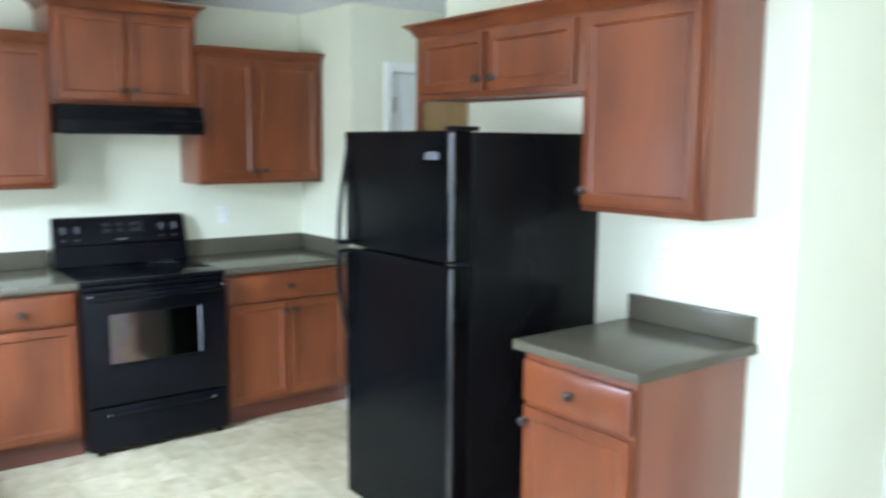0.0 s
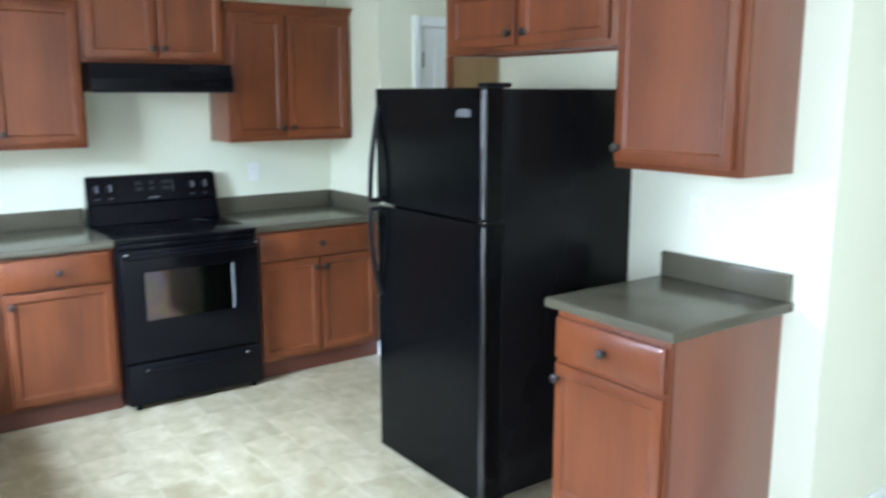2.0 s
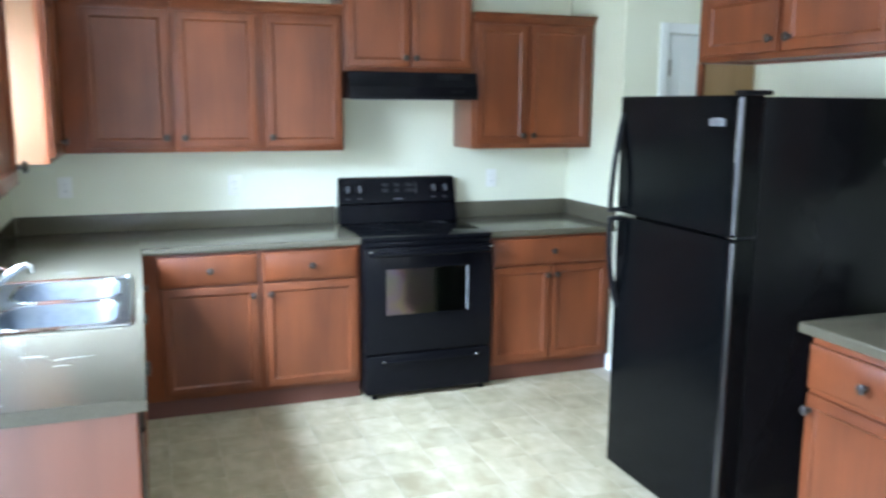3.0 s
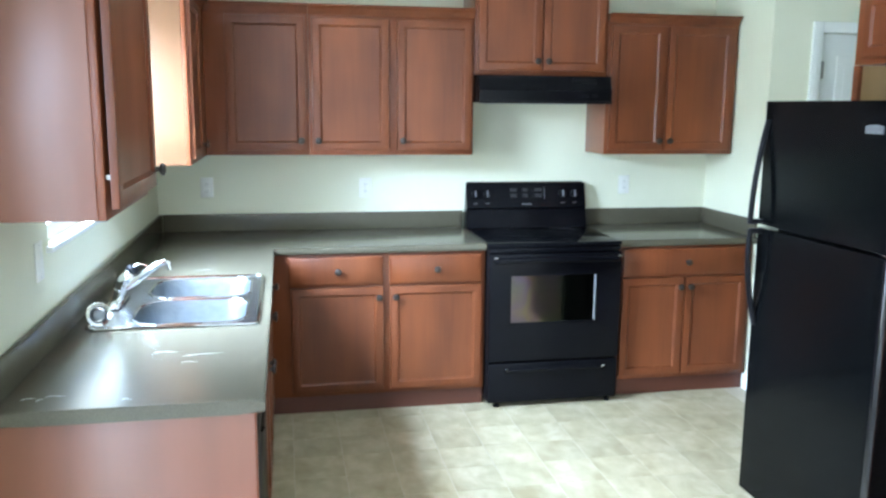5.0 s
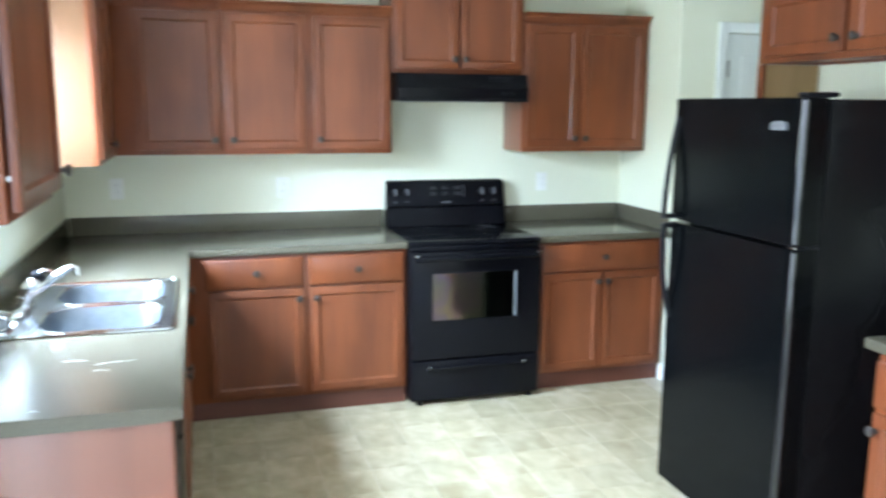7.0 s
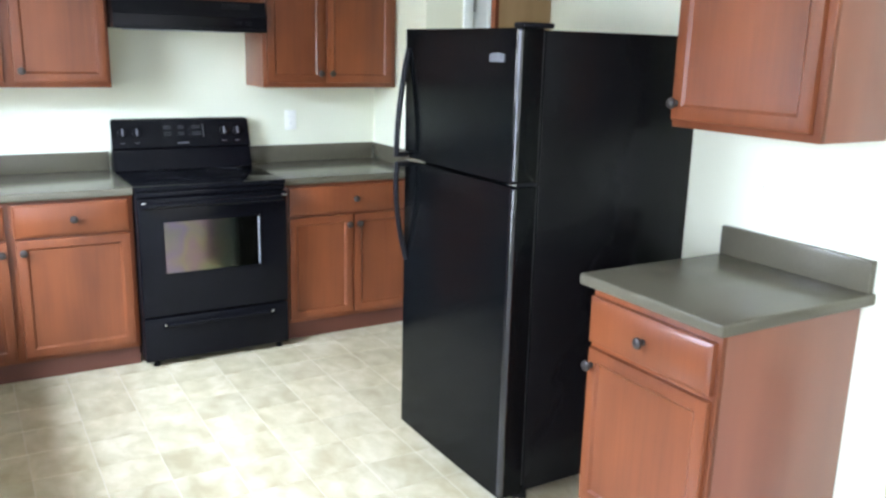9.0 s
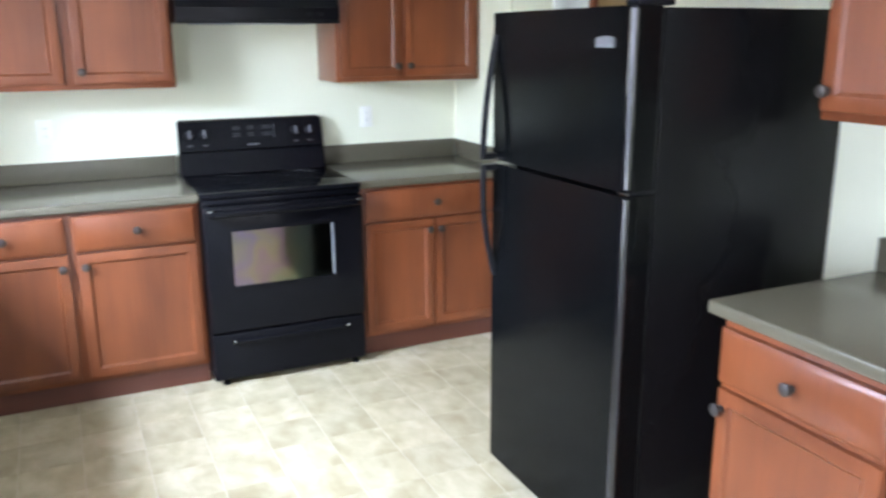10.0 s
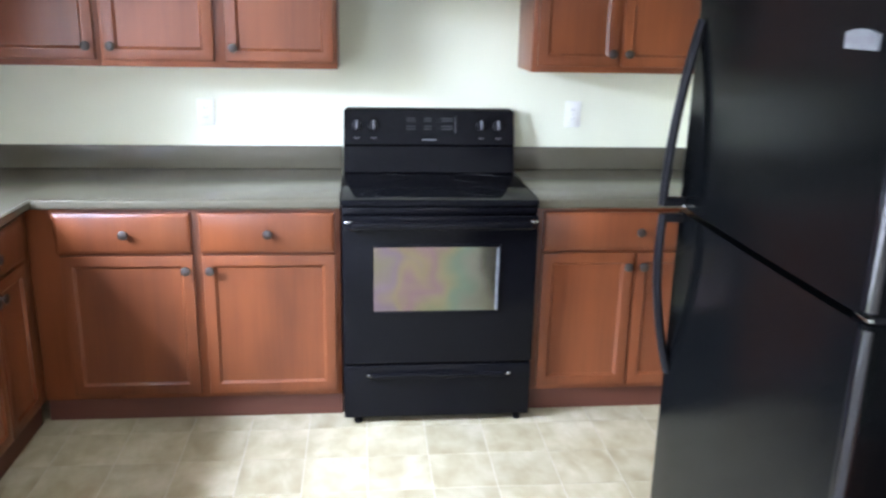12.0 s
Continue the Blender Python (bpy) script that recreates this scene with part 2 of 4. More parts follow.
def oven_glass_material():
    """Coated oven glass: a dark pane with a faint film that tints what it mirrors."""
    m = mat("coated_oven_glass", (0.22, 0.21, 0.18), 0.09, 1.0)
    nt = m.node_tree
    tc = nt.nodes.new("ShaderNodeTexCoord")
    n = nt.nodes.new("ShaderNodeTexNoise")
    n.inputs["Scale"].default_value, n.inputs["Detail"].default_value, n.inputs["Distortion"].default_value = 7.0, 1.5, 0.4
    sep = nt.nodes.new("ShaderNodeSeparateXYZ")
    across = nt.nodes.new("ShaderNodeMapRange")
    across.inputs["From Min"].default_value, across.inputs["From Max"].default_value = 0.10, 0.62
    mix = nt.nodes.new("ShaderNodeMath")
    mix.operation = "MULTIPLY_ADD"
    mix.inputs[1].default_value = 0.75
    shift = nt.nodes.new("ShaderNodeMath")
    shift.operation = "ADD"
    shift.inputs[1].default_value = -0.375
    ramp = nt.nodes.new("ShaderNodeValToRGB")
    e = ramp.color_ramp.elements
    e[0].position, e[0].color = 0.0, (0.20, 0.19, 0.15, 1)
    e[1].position, e[1].color = 1.0, (0.17, 0.17, 0.15, 1)
    for p, c in ((0.14, (0.20, 0.155, 0.215, 1)), (0.28, (0.235, 0.205, 0.135, 1)), (0.40, (0.225, 0.15, 0.185, 1)), (0.52, (0.225, 0.215, 0.14, 1)), (0.66, (0.15, 0.205, 0.17, 1)), (0.82, (0.19, 0.20, 0.175, 1))):
        k = e.new(p)
        k.color = c
    nt.links.new(tc.outputs["Object"], n.inputs["Vector"])
    nt.links.new(tc.outputs["Object"], sep.inputs[0])
    nt.links.new(sep.outputs[0], across.inputs["Value"])
    nt.links.new(n.outputs["Fac"], mix.inputs[0])
    nt.links.new(across.outputs[0], mix.inputs[2])
    nt.links.new(mix.outputs[0], shift.inputs[0])
    nt.links.new(shift.outputs[0], ramp.inputs[0])
    nt.links.new(ramp.outputs[0], nt.nodes["Principled BSDF"].inputs["Base Color"])
    return m


OVEN_GLASS = oven_glass_material()


def glass_material():
    m = bpy.data.materials.new("window_glass")
    m.use_nodes = True
    b = m.node_tree.nodes["Principled BSDF"]
    b.inputs["Transmission Weight"].default_value, b.inputs["Roughness"].default_value, b.inputs["IOR"].default_value = 1.0, 0.0, 1.45
    return m


GLASS = glass_material()


# ---- mesh helpers ----
def box(bm, x0, x1, y0, y1, z0, z1, bevel=0.0, seg=2):
    """A box, with its edges rounded by bevel metres."""
    before = set(bm.verts)
    m = Matrix.LocRotScale(((x0 + x1) / 2, (y0 + y1) / 2, (z0 + z1) / 2), None, (abs(x1 - x0), abs(y1 - y0), abs(z1 - z0)))
    made = bmesh.ops.create_cube(bm, size=1.0, matrix=m)["verts"]
    if bevel:
        edges = list({e for v in made for e in v.link_edges})
        bmesh.ops.bevel(bm, geom=edges, offset=bevel, segments=seg, profile=0.5, affect="EDGES")
    return [v for v in bm.verts if v not in before]


def boxes(*args, bevel=0.0):
    bm = bmesh.new()
    for a in args:
        box(bm, *a, bevel=bevel)
    return bm


def lathe(bm, profile, m, seg=20):
    """Turns (radius, height) pairs round the local z axis of the pose m."""
    rings = []
    for r, h in profile:
        if r < 1e-5:
            rings.append([bm.verts.new(m @ Vector((0, 0, h)))])
        else:
            rings.append([bm.verts.new(m @ Vector((r * math.cos(2 * math.pi * i / seg), r * math.sin(2 * math.pi * i / seg), h))) for i in range(seg)])
    for a, b in zip(rings, rings[1:]):
        for i in range(seg):
            j = (i + 1) % seg
            if len(a) == 1 and len(b) > 1:
                bm.faces.new((a[0], b[i], b[j]))
            elif len(b) == 1 and len(a) > 1:
                bm.faces.new((a[i], a[j], b[0]))
            elif len(a) > 1:
                bm.faces.new((a[i], a[j], b[j], b[i]))
    return bm


def sweep(bm, pts, ru, rv=None, seg=12, side=(1, 0, 0)):
    """A rod of elliptic section along pts: ru across (towards side), rv the other way. Radii may be lists."""
    pts = [Vector(p) for p in pts]
    n = len(pts)
    rus = ru if isinstance(ru, (list, tuple)) else [ru] * n
    rvs = rus if rv is None else (rv if isinstance(rv, (list, tuple)) else [rv] * n)
    rings = []
    for i, p in enumerate(pts):
        d = (pts[min(i + 1, n - 1)] - pts[max(i - 1, 0)]).normalized()
        u = Vector(side) - d * Vector(side).dot(d)
        if u.length < 1e-4:
            u = d.orthogonal()
        u.normalize()
        v = d.cross(u)
        rings.append([bm.verts.new(p + u * rus[i] * math.cos(2 * math.pi * k / seg) + v * rvs[i] * math.sin(2 * math.pi * k / seg)) for k in range(seg)])
    for a, b in zip(rings, rings[1:]):
        for k in range(seg):
            bm.faces.new((a[k], a[(k + 1) % seg], b[(k + 1) % seg], b[k]))
    bm.faces.new(rings[0][::-1])
    bm.faces.new(rings[-1])
    return bm


def prism(bm, outline, axis, a, b):
    """Extrudes a 2D outline along an axis from a to b. The outline's pairs are the two other axes in order."""
    def at(p, h):
        return {"x": (h, p[0], p[1]), "y": (p[0], h, p[1]), "z": (p[0], p[1], h)}[axis]
    lo = [bm.verts.new(at(p, a)) for p in outline]
    hi = [bm.verts.new(at(p, b)) for p in outline]
    n = len(outline)
    for i in range(n):
        bm.faces.new((lo[i], lo[(i + 1) % n], hi[(i + 1) % n], hi[i]))
    bm.faces.new(lo[::-1])
    bm.faces.new(hi)
    return bm


def finish(name, bm, material, smooth=35):
    bmesh.ops.recalc_face_normals(bm, faces=bm.faces)
    me = bpy.data.meshes.new(name)
    bm.to_mesh(me)
    bm.free()
    me.materials.append(material)
    if smooth:
        me.polygons.foreach_set("use_smooth", [True] * len(me.polygons))
        me.set_sharp_from_angle(angle=radians(smooth))
    return me


def part(name, bm, material, parent, label=""):
    ob = new(name, finish(name, bm, material))
    ob.parent = parent
    return tagged(ob, label)


def thing(name, m, label, category, group=""):
    ob = new(name)
    ob.empty_display_size = 0.1
    ob.matrix_world = m
    return tagged(ob, label, category, group)


def solid(name, bm, material, label, category="", kind=""):
    return tagged(new(name, finish(name, bm, material)), label, category, "", kind)


# ---- structure ----
def wall(name, label, *pieces):
    return solid(name, boxes(*pieces), WALL, label, "wall", "structure")


wall("wall_north", "cream painted wall behind the range and cabinets", (XW - 0.12, 1.72, 0, 0.12, 0, CEIL))
wall("wall_stub", "short cream wall closing the end of the range counter", (XS, 1.72, -0.65, 0, 0, CEIL))
wall("wall_passage", "cream wall with a white panel door", (1.72, 1.90, -0.65, -0.53, 0, CEIL), (1.90, 2.66, -0.65, -0.53, 2.065, CEIL), (2.66, 4.2, -0.65, -0.53, 0, CEIL))
wall("wall_east", "cream wall behind the refrigerator and small counter", (XE, 1.76, -3.52, -1.53, 0, CEIL))
wall("wall_passage_south", "cream wall along the side passage", (1.76, 4.2, -1.64, -1.53, 0, CEIL))
wall("wall_doorway", "cream wall with an open white doorway", (1.76, 2.515, -3.52, -3.41, 0, CEIL), (2.515, 3.19, -3.52, -3.41, 2.08, CEIL), (3.19, 4.2, -3.52, -3.41, 0, CEIL))
wall("wall_far_east", "plain cream wall closing the house", (4.2, 4.32, -8.12, -0.53, 0, CEIL))
# out of view; its opening is invented to let the south fill in
wall("wall_south", "unseen cream wall with an opening added for the fill light", (XW - 0.12, -0.2, -8.12, -8.0, 0, CEIL), (-0.2, 2.0, -8.12, -8.0, 0, 0.55), (-0.2, 2.0, -8.12, -8.0, 2.05, CEIL), (2.0, 4.2, -8.12, -8.0, 0, CEIL))
WY0, WY1, WZ0, WZ1 = -2.24, -1.2, 1.215, 2.06
PY0, PY1, PZ1 = -6.3, -3.5, 2.04
wall("wall_west", "cream wall with the window over the sink", (XW - 0.12, XW, WY1, 0, 0, CEIL), (XW - 0.12, XW, WY0, WY1, 0, WZ0), (XW - 0.12, XW, WY0, WY1, WZ1, CEIL),
     (XW - 0.12, XW, PY1, WY0, 0, CEIL), (XW - 0.12, XW, PY0, PY1, PZ1, CEIL), (XW - 0.12, XW, -8.0, PY0, 0, CEIL))
solid("ceiling", boxes((XW - 0.12, 4.32, -8.12, 0.12, CEIL, CEIL + 0.1)), CEILING, "white painted ceiling", "ceiling", "structure")
floor = solid("floor", boxes((XW - 0.12, 4.32, -3.515, 0.12, -0.06, -0.0025)), GROUT, "beige mottled vinyl tile floor", "floor", "structure")
solid("floor_carpet", boxes((XW - 0.12, 4.32, -8.12, -3.515, -0.06, 0.006)), CARPET, "pale grey carpet of the adjoining room", "carpet", "structure")
solid("ground", boxes((-60, 60, -60, 60, -0.5, -0.3)), GRASS, "green lawn outside the windows", "ground", "structure")

base = bmesh.new()
for a in ((XS - 0.014, XS, -0.65, -0.60), (XS - 0.014, 1.834, -0.664, -0.65), (XE - 0.014, XE, -3.52, -3.395), (XE - 0.014, 2.46, -3.534, -3.52)):
    box(base, *a, 0, 0.095, bevel=0.003)
solid("baseboard", base, TRIM, "white painted wooden baseboard", "baseboard", "structure")


def window(name, axis, plane, a0, a1, z0, z1, label, mullion):
    """A white framed window in a wall across the axis at plane."""
    win = tagged(new(name), label, "window", "", "structure")
    f = 0.05

    def slab(c0, c1, za, zb, t0, t1):
        return (t0, t1, c0, c1, za, zb) if axis == "x" else (c0, c1, t0, t1, za, zb)
    p0, p1 = plane - 0.03, plane + 0.03
    part("window_frame", boxes(slab(a0, a0 + f, z0, z1, p0, p1), slab(a1 - f, a1, z0, z1, p0, p1), slab(a0 + f, a1 - f, z0, z0 + f, p0, p1), slab(a0 + f, a1 - f, z1 - f, z1, p0, p1)), TRIM, win)
    if mullion == "v":
        c = (a0 + a1) / 2
        part("mullion", boxes(slab(c - 0.03, c + 0.03, z0 + f, z1 - f, p0, p1)), TRIM, win)
    else:
        c = (z0 + z1) / 2
        part("meeting_rail", boxes(slab(a0 + f, a1 - f, c - 0.02, c + 0.02, p0, p1)), TRIM, win)
    pane = part("pane", boxes(slab(a0 + f, a1 - f, z0 + f, z1 - f, plane - 0.003, plane + 0.003)), GLASS, win)
    pane.visible_shadow = False
    return win


window("window_1", "x", XW - 0.055, WY0, WY1, WZ0, WZ1, "white framed window above the kitchen sink", "h")
part("window_sill", boxes((XW - 0.025, XW + 0.02, WY0 - 0.03, WY1 + 0.03, WZ0 - 0.022, WZ0 - 0.002), bevel=0.004), TRIM, bpy.data.objects["window_1"])
# an assumed window, put in the south opening to go with the fill lamp
window("unseen_window_2", "y", -8.06, -0.2, 2.0, 0.55, 2.05, "unseen wide white framed window added for the south fill light", "v")
window("window_3", "x", XW - 0.055, PY0, PY1, 0.0, PZ1, "white framed sliding patio door", "v")


# ---- interior doors ----
def panel_leaf(bm, w, h, t):
    """A moulded six panel leaf in x 0..w, z 0..h, its face towards -y."""
    box(bm, 0, w, -t, 0, 0, h)
    bm.faces.ensure_lookup_table()
    s, gap = 0.11, 0.10
    pw = (w - 2 * s - gap) / 2
    rows = ((0.22, 0.80), (0.92, 1.55), (1.66, h - 0.12))
    for px in (s, s + pw + gap):
        for z0, z1 in rows:
            for o, d in ((0.0, 0.004), (0.02, 0.0), (0.045, 0.005)):
                box(bm, px + o, px + pw - o, -t - 0.0015 - d, -t + 0.002, z0 + o, z1 - o, bevel=0.0014, seg=1)
    return bm


def hinge_part(parent, x, y, z, along):
    bm = bmesh.new()
    if along == "x":
        box(bm, x - 0.004, x + 0.012, y - 0.003, y, z - 0.045, z + 0.045, bevel=0.001)
    else:
        box(bm, x - 0.003, x, y - 0.034, y + 0.004, z - 0.045, z + 0.045, bevel=0.001)
    sweep(bm, [(x, y - 0.004, z - 0.047), (x, y - 0.004, z + 0.047)], 0.0055, seg=8)
    return part("hinge", bm, HINGE, parent, "satin nickel hinge")


door_1 = tagged(new("door_1"), "closed white six panel door with a nickel hinge", "door", "", "structure")
leaf = part("leaf", panel_leaf(bmesh.new(), 0.755, 2.05, 0.035), TRIM, door_1)
leaf.location = (1.9025, -0.602, 0.008)
for z in (0.25, 1.05, 1.86):
    hinge_part(door_1, 1.912, -0.651, z, "x")
cas = bmesh.new()
for a in ((1.836, 1.898, -0.668, -0.65, 0, 2.122), (2.662, 2.724, -0.668, -0.65, 0, 2.122), (1.898, 2.662, -0.668, -0.65, 2.062, 2.122)):
    box(cas, *a, bevel=0.003)
part("casing", cas, TRIM, door_1)

door_2 = tagged(new("door_2"), "open white door seen beyond its white cased doorway", "door", "", "structure")
lf = part("leaf", panel_leaf(bmesh.new(), 0.61, 2.045, 0.035), TRIM, door_2)
lf.matrix_basis = pose(3.215, -3.386, 0.012, 0, 0, 90) @ Matrix.Translation((0, 0.037, 0))
for z in (0.37, 1.10, 1.845):
    hinge_part(door_2, 3.17, -3.412, z, "y")
jm = boxes((2.515, 2.535, -3.522, -3.408, 0, 2.08), (3.17, 3.19, -3.522, -3.408, 0, 2.08), (2.535, 3.17, -3.522, -3.408, 2.06, 2.08))
part("jamb", jm, TRIM, door_2)
cas = bmesh.new()
for a in ((2.448, 2.520, -3.538, -3.52, 0, 2.145), (3.187, 3.25, -3.538, -3.52, 0, 2.145), (2.520, 3.187, -3.538, -3.52, 2.074, 2.145)):
    box(cas, *a, bevel=0.003)
part("casing", cas, TRIM, door_2)


# ---- cabinets: local x along the wall, front towards -y, back at y = 0 ----
def shaker(x0, x1, z0, z1, y, rail=0.052, t=0.019):
    """A framed cabinet door with a recessed flat panel, its back at y."""
    bm = bmesh.new()
    box(bm, x0, x1, y - t, y, z0, z1)
    bm.faces.ensure_lookup_table()
    front = min(bm.faces, key=lambda f: f.calc_center_median().y)
    outer = [e for e in front.edges]
    bmesh.ops.bevel(bm, geom=outer, offset=0.004, segments=2, profile=0.5, affect="EDGES")
    front = min((f for f in bm.faces if f.normal.y < -0.99), key=lambda f: -f.calc_area())
    bmesh.ops.inset_region(bm, faces=[front], thickness=rail, depth=0)
    bmesh.ops.inset_region(bm, faces=[front], thickness=0.003, depth=-0.002)
    bmesh.ops.inset_region(bm, faces=[front], thickness=0.011, depth=-0.007)
    return bm


def slab_front(x0, x1, z0, z1, y, t=0.019):
    """A solid drawer front with chamfered edges."""
    bm = bmesh.new()
    box(bm, x0, x1, y - t, y, z0, z1)
    front = min(bm.faces, key=lambda f: f.calc_center_median().y)
    bmesh.ops.inset_region(bm, faces=[front], thickness=0.021, depth=0)
    bmesh.ops.translate(bm, verts=front.verts, vec=(0, -0.009, 0))
    return bm


def knob_part(parent, x, y, z):
    bm = lathe(bmesh.new(), ((0.0, 0.0), (0.011, 0.0), (0.008, 0.004), (0.0065, 0.012), (0.014, 0.016), (0.0185, 0.021), (0.0175, 0.027), (0.010, 0.0305), (0, 0.0315)),
               pose(x, y, z, 90, 0, 0), 16)
    return part("knob", bm, BRONZE, parent, "dark bronze round knob")


def cabinet_box(cab, x0, x1, depth, z0, z1, material, t=0.018, closed=True):
    """Sides, top, bottom, back and a front frame, each a part."""
    for a in (x0, x1 - t):
        part("side_panel", boxes((a, a + t, -depth + 0.0195, 0, z0, z1), bevel=0.001), material, cab)
    part("bottom_panel", boxes((x0 + t, x1 - t, -depth + 0.0195, -0.009, z0 + 0.012, z0 + 0.012 + t)), material, cab)
    if closed:
        part("top_panel", boxes((x0 + t, x1 - t, -depth + 0.0195, -0.009, z1 - t, z1)), material, cab)
    part("back_panel", boxes((x0 + t, x1 - t, -0.008, 0, z0, z1)), material, cab)
    part("face_frame", boxes((x0, x1, -depth, -depth + 0.019, z0, z1), bevel=0.0012), WOOD, cab)


def crown(bm, x0, x1, depth, z, left, right, h=0.062, out=0.05):
    """A crown moulding along the front, returned along the open ends."""
    prof = ((0.0, 0.0), (-0.008, 0.006), (-0.012, 0.018), (-out * 0.55, h * 0.62), (-out + 0.006, h * 0.80), (-out, h * 0.84), (-out, h), (0.0, h))
    rows = []
    for dy, dz in prof:
        o = -dy
        path = []
        if left:
            path += [(x0 - o, 0.0)]
        path += [(x0 - (o if left else 0), -depth - o), (x1 + (o if right else 0), -depth - o)]
        if right:
            path += [(x1 + o, 0.0)]
        rows.append([bm.verts.new((px, py, z + dz)) for px, py in path])
    for a, b in zip(rows, rows[1:]):
        for i in range(len(a) - 1):
            bm.faces.new((a[i], a[i + 1], b[i + 1], b[i]))
    box(bm, x0, x1, -depth, 0, z + h - 0.012, z + h - 0.002)
    return bm


def wall_cabinet(m, w, z0, z1, doors, label, group="wall cabinets", depth=0.305, crown_h=0.05, left=False, right=False, gap=0.0015, side=WOOD_SIDE):
    """doors: (x0, x1, knob's x) each."""
    cab = thing("wall_cabinet", m, label, "cabinet", group)
    cabinet_box(cab, 0, w, depth, z0, z1, side)
    part("crown", crown(bmesh.new(), 0, w, depth, z1 - 0.012, left, right, h=crown_h, out=crown_h * 0.8), WOOD, cab, "stained crown moulding")
    for x0, x1, kx in doors:
        d = part("door", shaker(x0, x1, z0 + 0.026, z1 - 0.028, -depth - gap), WOOD, cab)
        knob_part(d, kx, -depth - gap - 0.019, z0 + 0.078)
        if gap > 0.005:
            for hz in (z0 + 0.10, z1 - 0.10):
                part("hinge", boxes((x0 + 0.006, x0 + 0.016, -depth - gap, -depth, hz - 0.006, hz + 0.006), bevel=0.001), HINGE, d, "nickel cabinet hinge")
    return cab


def base_cabinet(m, w, drawers, doors, label, name="base_cabinet", depth=0.612, top=0.875, dz=(0.706, 0.860), door_top=0.694):
    """drawers: (x0, x1, knob's x or None); doors: (x0, x1, knob's x)."""
    cab = thing(name, m, label, "cabinet", "base cabinets")
    cabinet_box(cab, 0, w, depth, 0.098, top, WOOD_SIDE, closed=False)
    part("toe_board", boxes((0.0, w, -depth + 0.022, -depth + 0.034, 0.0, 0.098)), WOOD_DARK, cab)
    for a in (0.0, w - 0.018):
        part("side_foot", boxes((a, a + 0.018, -depth + 0.0345, 0, 0.0, 0.098)), WOOD_SIDE, cab)
    for x0, x1, kx in drawers:
        d = part("drawer", slab_front(x0, x1, *dz, -depth - 0.0015), WOOD, cab)
        if kx is not None:
            knob_part(d, kx, -depth - 0.0295, sum(dz) / 2)
    for x0, x1, kx in doors:
        d = part("door", shaker(x0, x1, 0.122, door_top, -depth - 0.0015), WOOD, cab)
        knob_part(d, kx, -depth - 0.0205, door_top - 0.056)
    return cab


def north(x):
    return pose(x, -0.002, 0)


def east(y):
    return pose(XE - 0.002, y, 0, 0, 0, -90)


def west(y):
    return pose(XW + 0.002, y, 0, 0, 0, 90)


# cabinets on the range wall
UZ0, UZ1 = 1.372, 2.134
wall_cabinet(north(-1.468), 0.545, UZ0, UZ1, ((0.112, 0.528, 0.500),), "cinnamon maple wall cabinet in the corner, one door", right=False)
wall_cabinet(north(-0.922), 0.912, UZ0, UZ1, ((0.018, 0.432, 0.046), (0.480, 0.897, 0.508)), "cinnamon maple wall cabinet with two doors", right=False)
wall_cabinet(north(-0.008), 0.782, 1.817, 2.335, ((0.022, 0.386, 0.360), (0.396, 0.760, 0.422)), "raised cinnamon maple wall cabinet over the range hood", crown_h=0.06, left=True, right=True)
wall_cabinet(north(0.776), 0.812, UZ0, UZ1, ((0.022, 0.352, 0.328), (0.372, 0.780, 0.396)), "cinnamon maple wall cabinet beside the range hood", right=False)
base_cabinet(north(-1.162), 1.160, ((0.108, 0.600, 0.362), (0.636, 1.138, 0.890)), ((0.118, 0.604, 0.578), (0.640, 1.140, 0.668)), "cinnamon maple base cabinet with two drawers and two doors")
base_cabinet(north(0.766), 0.822, ((0.026, 0.795, 0.410),), ((0.026, 0.400, 0.374), (0.410, 0.795, 0.436)), "cinnamon maple base cabinet with a wide drawer over two doors")
# cabinets on the window wall
wall_cabinet(west(-1.09), 1.086, UZ0, UZ1, ((0.022, 0.400, 0.372),), "cinnamon maple wall cabinet with a pale side beside the window", left=True, side=WOOD_PALE)
wall_cabinet(west(-2.90), 0.60, UZ0, UZ1, ((0.012, 0.590, 0.560),), "cinnamon maple wall cabinet at the end of the counter", left=True, right=True, gap=0.011)
base_cabinet(west(-1.262), 0.646, ((0.030, 0.560, 0.295),), ((0.030, 0.288, 0.262), (0.296, 0.560, 0.322)), "cinnamon maple corner base cabinet beside the sink")
base_cabinet(west(-2.235), 0.97, ((0.030, 0.475, None), (0.495, 0.940, None)), ((0.030, 0.475, 0.448), (0.495, 0.940, 0.522)), "cinnamon maple sink base cabinet")
# cabinets on the refrigerator wall
small = base_cabinet(east(-2.833), 0.526, ((0.010, 0.514, 0.258),), ((0.010, 0.511, 0.028),), "narrow cinnamon maple base cabinet beside the refrigerator", dz=(0.687, 0.840), door_top=0.666)
wall_cabinet(east(-2.804), 0.554, UZ0, UZ1, ((0.010, 0.528, 0.030),), "tall cinnamon maple wall cabinet above the small counter", right=True, crown_h=0.062)
over = wall_cabinet(east(-1.702), 1.100, 1.828, UZ1, ((0.060, 0.520, 0.488), (0.555, 1.060, 0.590)), "cinnamon maple wall cabinet above the refrigerator", left=True, crown_h=0.062)
part("tall_panel", boxes((0.0, 0.019, -0.286, 0, 0, 1.826)), WOOD_IN, over, "tall unstained maple panel reaching the floor")
part("edge_strip", boxes((-0.002, 0.032, -0.306, -0.2865, 0, 1.826), bevel=0.0012), WOOD, over)

